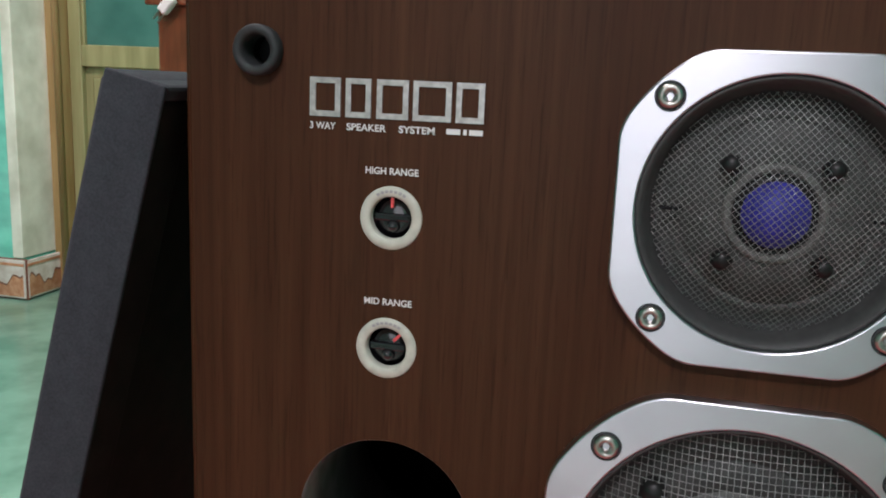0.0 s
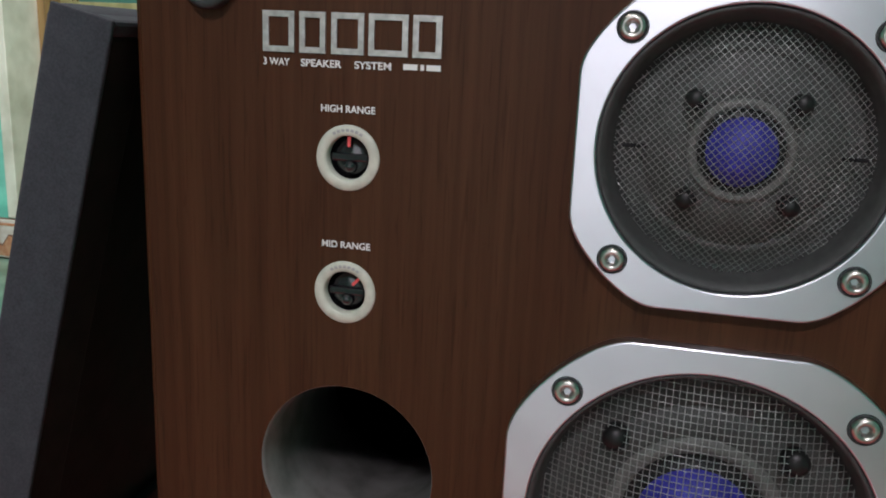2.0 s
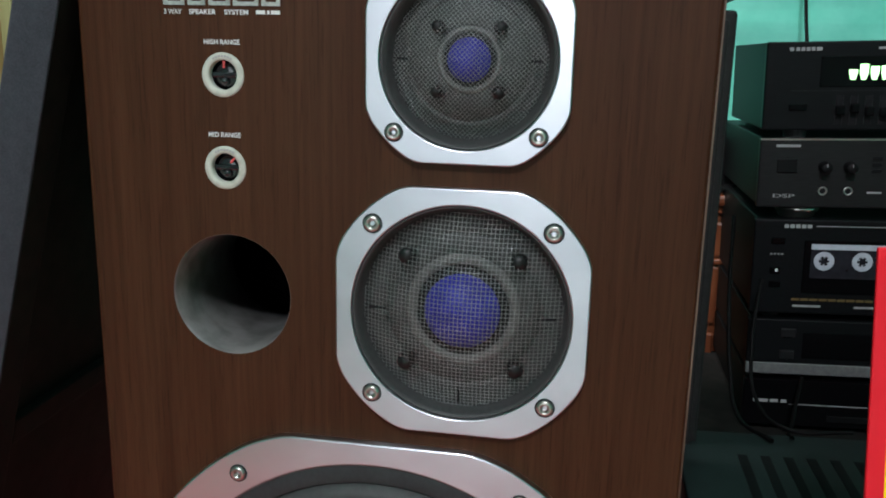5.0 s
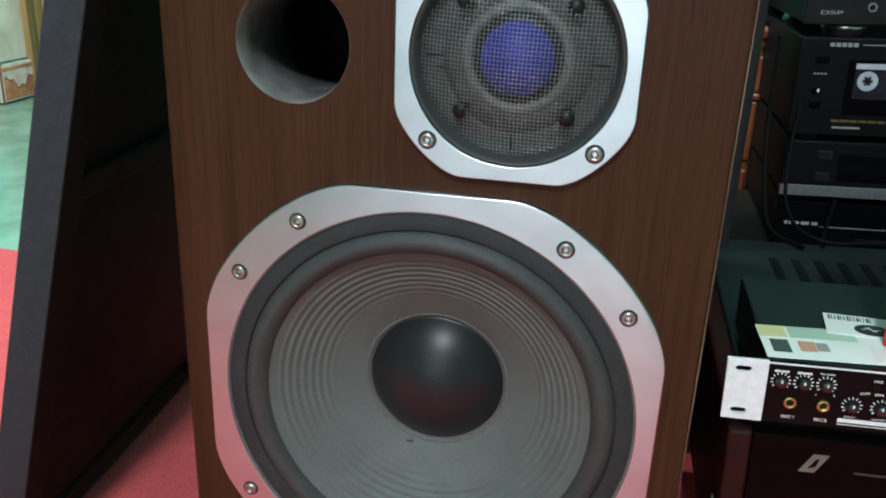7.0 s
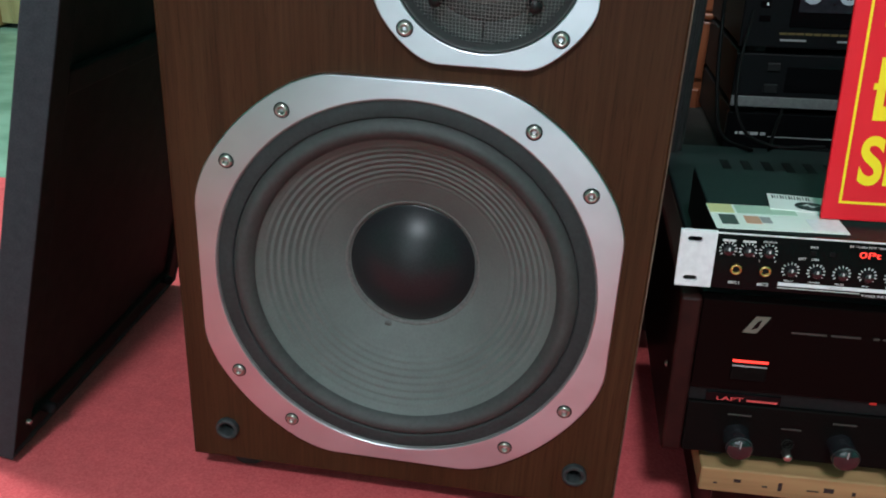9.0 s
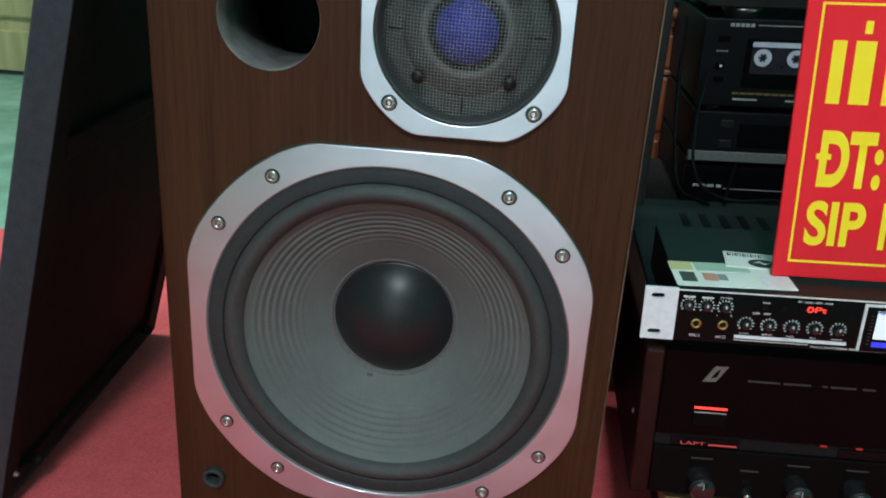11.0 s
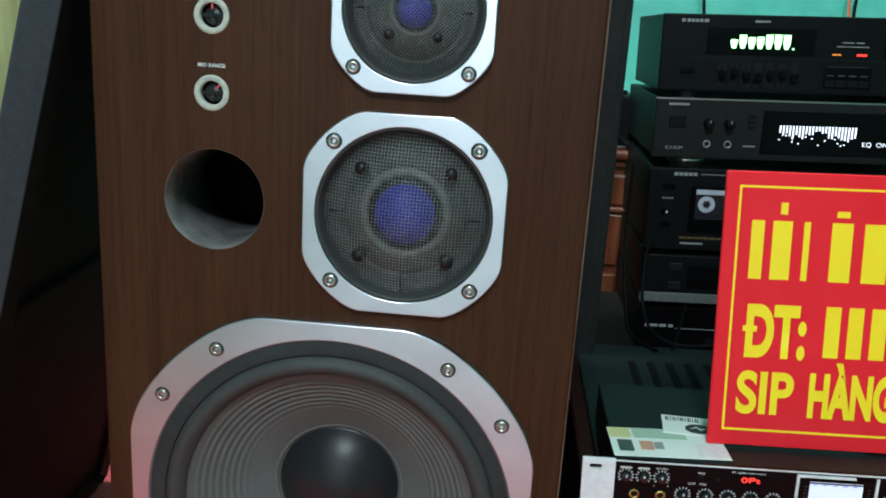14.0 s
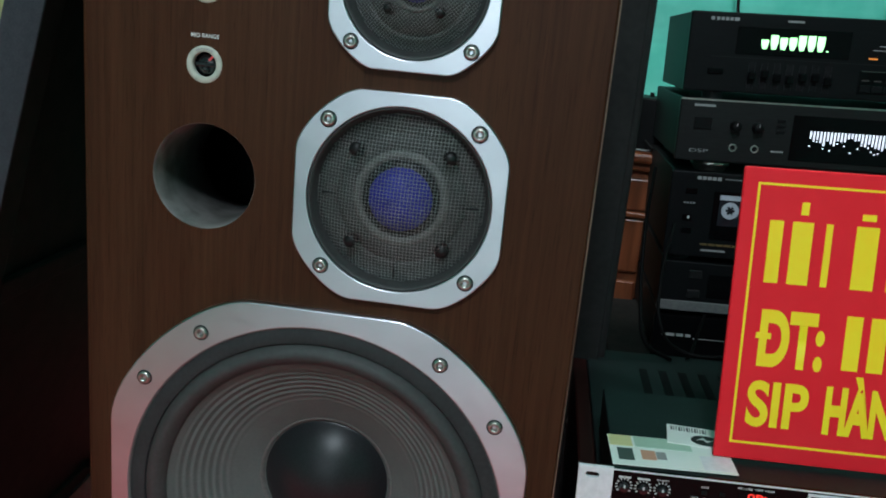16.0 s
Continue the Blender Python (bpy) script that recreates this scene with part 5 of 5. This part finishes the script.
# dark loudspeaker behind, with a ribbed black unit on its feet
back_spk = thing("dark_loudspeaker", "charcoal loudspeaker cabinet standing behind the walnut one", "loudspeaker", pose(0.1, 0.5, FLOOR))
part("cabinet", box(-0.16, 0.154, -0.145, 0.16, 0.02, 0.695, 0.004), CHARCOAL, back_spk)
part("plinth", box(-0.15, 0.139, -0.135, 0.15, 0.0, 0.02), GASKET, back_spk)
part("grille_panel", box(-0.15, 0.146, -0.152, -0.145, 0.03, 0.685, 0.002), CHARCOAL, back_spk)
unit = thing("black_tuner", "black ribbed unit standing on the dark loudspeaker", "amplifier", pose(0.1, 0.5, FLOOR + 0.695))
part("body", box(-0.15, 0.162, -0.15, 0.15, 0.0135, 0.12, 0.003), BLACKMETAL, unit)
for k in range(4):
    part("rib", box(-0.14, 0.142, -0.154, -0.149, 0.024 + 0.0115 * k, 0.0325 + 0.0115 * k, 0.001), BLACKGLOSS, unit)
for x in (-0.12, 0.118):
    bm = bmesh.new()
    bmesh.ops.create_cone(bm, cap_ends=True, segments=24, radius1=0.021, radius2=0.023, depth=0.0135, matrix=Matrix.Translation((x, -0.118, 0.00675)))
    part("foot", bm, STEEL, unit, "silver foot")

# red wooden cabinet against the wall, with a small black box on it
altar = thing("wooden_cabinet", "reddish brown carved wooden cabinet against the mint wall", "cabinet", pose(0.2, 0.95, FLOOR))
part("body", box(-0.2, 0.148, -0.1, 0.14, 0.0, 0.418, 0.003), REDWOOD, altar)
part("top", box(-0.215, 0.168, -0.125, 0.145, 0.432, 0.45, 0.006), REDWOOD, altar, "moulded top board")
part("moulding", box(-0.208, 0.158, -0.112, 0.142, 0.418, 0.432, 0.004), REDWOOD, altar)
for z0, z1 in ((0.03, 0.085), (0.105, 0.13), (0.15, 0.225), (0.24, 0.335), (0.35, 0.405)):
    part("drawer_front", box(-0.19, 0.138, -0.11, -0.1, z0, z1, 0.004), REDWOOD, altar)
for z in (0.095, 0.14, 0.343):
    part("band", box(-0.2, 0.15, -0.116, -0.1, z - 0.005, z + 0.005, 0.003), REDWOOD, altar, "rounded moulding")
sbox = thing("small_black_box", "small black box on the wooden cabinet", "box", pose(0.315, 0.9, FLOOR + 0.45))
part("body", box(-0.05, 0.038, -0.05, 0.05, 0, 0.09, 0.004), BLACKMETAL, sbox)
part("knob", box(0.006, 0.013, -0.01, 0.0, 0.09, 0.097, 0.001), BLACKMETAL, sbox)

# cables
def cable(name, label, pts, r, material):
    return tagged(tube(name, pts, r, material), label, "cable")


cable("power_cable", "black cable hanging down the mint wall", [(0.448, 1.07, 1.5), (0.456, 1.06, 1.0), (0.464, 1.05, 0.75), (0.47, 0.98, 0.6), (0.472, 0.9, 0.5)], 0.0032, CABLE)
cable("power_cable", "black cable hanging behind the stack", [(0.83, 1.07, 1.3), (0.795, 1.06, 0.95), (0.768, 1.05, 0.8), (0.741, 1.04, 0.7), (0.736, 0.95, 0.6)], 0.0032, CABLE)
cable("orange_cable", "thin orange cable hanging behind the stack", [(0.81, 1.075, 1.3), (0.782, 1.07, 0.95), (0.75, 1.06, 0.8), (0.734, 1.05, 0.7), (0.738, 0.95, 0.6)], 0.0026, ORANGECABLE)
cable("signal_cable", "thin dark cable looping beside the stack", [(0.335, 0.52, 0.38), (0.322, 0.47, 0.31), (0.327, 0.44, 0.26), (0.35, 0.4, 0.246), (0.42, 0.4, 0.2475)], 0.0022, CABLE)
cable("signal_cable", "thin dark cable looping beside the stack", [(0.31, 0.6, 0.44), (0.297, 0.5, 0.36), (0.3, 0.46, 0.28), (0.305, 0.42, 0.2475), (0.33, 0.36, 0.2475)], 0.0024, CABLE)
cable("signal_cable", "thin dark cable in front of the tape deck", [(0.40, 0.545, 0.252), (0.385, 0.5, 0.235), (0.37, 0.45, 0.222), (0.36, 0.42, 0.23), (0.352, 0.37, 0.2478)], 0.0022, CABLE)

cable("signal_cable", "black cable running from the small box to the stack", [(0.345, 0.9, 0.505), (0.362, 0.87, 0.482), (0.385, 0.85, 0.474), (0.41, 0.865, 0.49)], 0.0028, CABLE)
cable("signal_cable", "dark cable sagging between the cabinet and the stack", [(0.318, 0.84, 0.452), (0.336, 0.82, 0.442), (0.352, 0.83, 0.456), (0.375, 0.872, 0.452)], 0.0026, CABLE)
cable("signal_cable", "grey cable curled on the wooden cabinet", [(0.3, 0.835, 0.4362), (0.323, 0.832, 0.4362), (0.338, 0.86, 0.4362), (0.325, 0.885, 0.4362)], 0.0022, DULLEDGE)

# things glimpsed in the hall: a red wooden post with a white plug hanging on it
post = thing("wooden_rack", "red-brown wooden rack post in the hall", "rack", pose(-0.785, 1.0, FLOOR))
part("post", box(-0.03, 0.03, -0.02, 0.02, 0, 1.3, 0.004), REDWOOD, post)
part("crossbar", box(-0.048, 0.2, -0.03, -0.02, 0.8, 0.83, 0.003), REDWOOD, post)
part("base", box(-0.1, 0.1, -0.1, 0.1, 0, 0.02, 0.004), REDWOOD, post)
plug = thing("white_plug", "white mains plug hanging on the wooden rack", "plug", pose(-0.783, 0.955, 0.778, 0, 42, 0))
part("body", box(-0.009, 0.009, -0.008, 0.008, -0.012, 0.02, 0.004), WHITEPLASTIC, plug)
for x in (-0.005, 0.005):
    part("pin", box(x - 0.0012, x + 0.0012, -0.0015, 0.0015, -0.03, -0.011), STEEL, plug)
tube("cord", [(0, 0, 0.019), (0.004, 0, 0.04), (0.02, 0.004, 0.06), (0.03, 0.02, 0.062)], 0.003, WHITEPLASTIC, plug)

# made-up glowing window behind the viewer, goes with the rear fill
win_s = tagged(new("glow_window"), "unseen glowing window added to brighten the front and its reflections", "window", "", "structure")
for x0, x1, z0, z1 in ((-1.15, 0.65, 0.2, 0.27), (-1.15, 0.65, 2.03, 2.1), (-1.15, -1.08, 0.27, 2.03), (0.58, 0.65, 0.27, 2.03), (-0.28, -0.22, 0.27, 2.03)):
    part("window_frame", box(x0, x1, -3.6, -3.55, z0, z1, 0.004), OLIVE, win_s)
for x0, x1 in ((-1.08, -0.28), (-0.22, 0.58)):
    part("pane", box(x0, x1, -3.58, -3.575, 0.27, 2.03), GLOWPANE, win_s, "glowing pane added as fill")
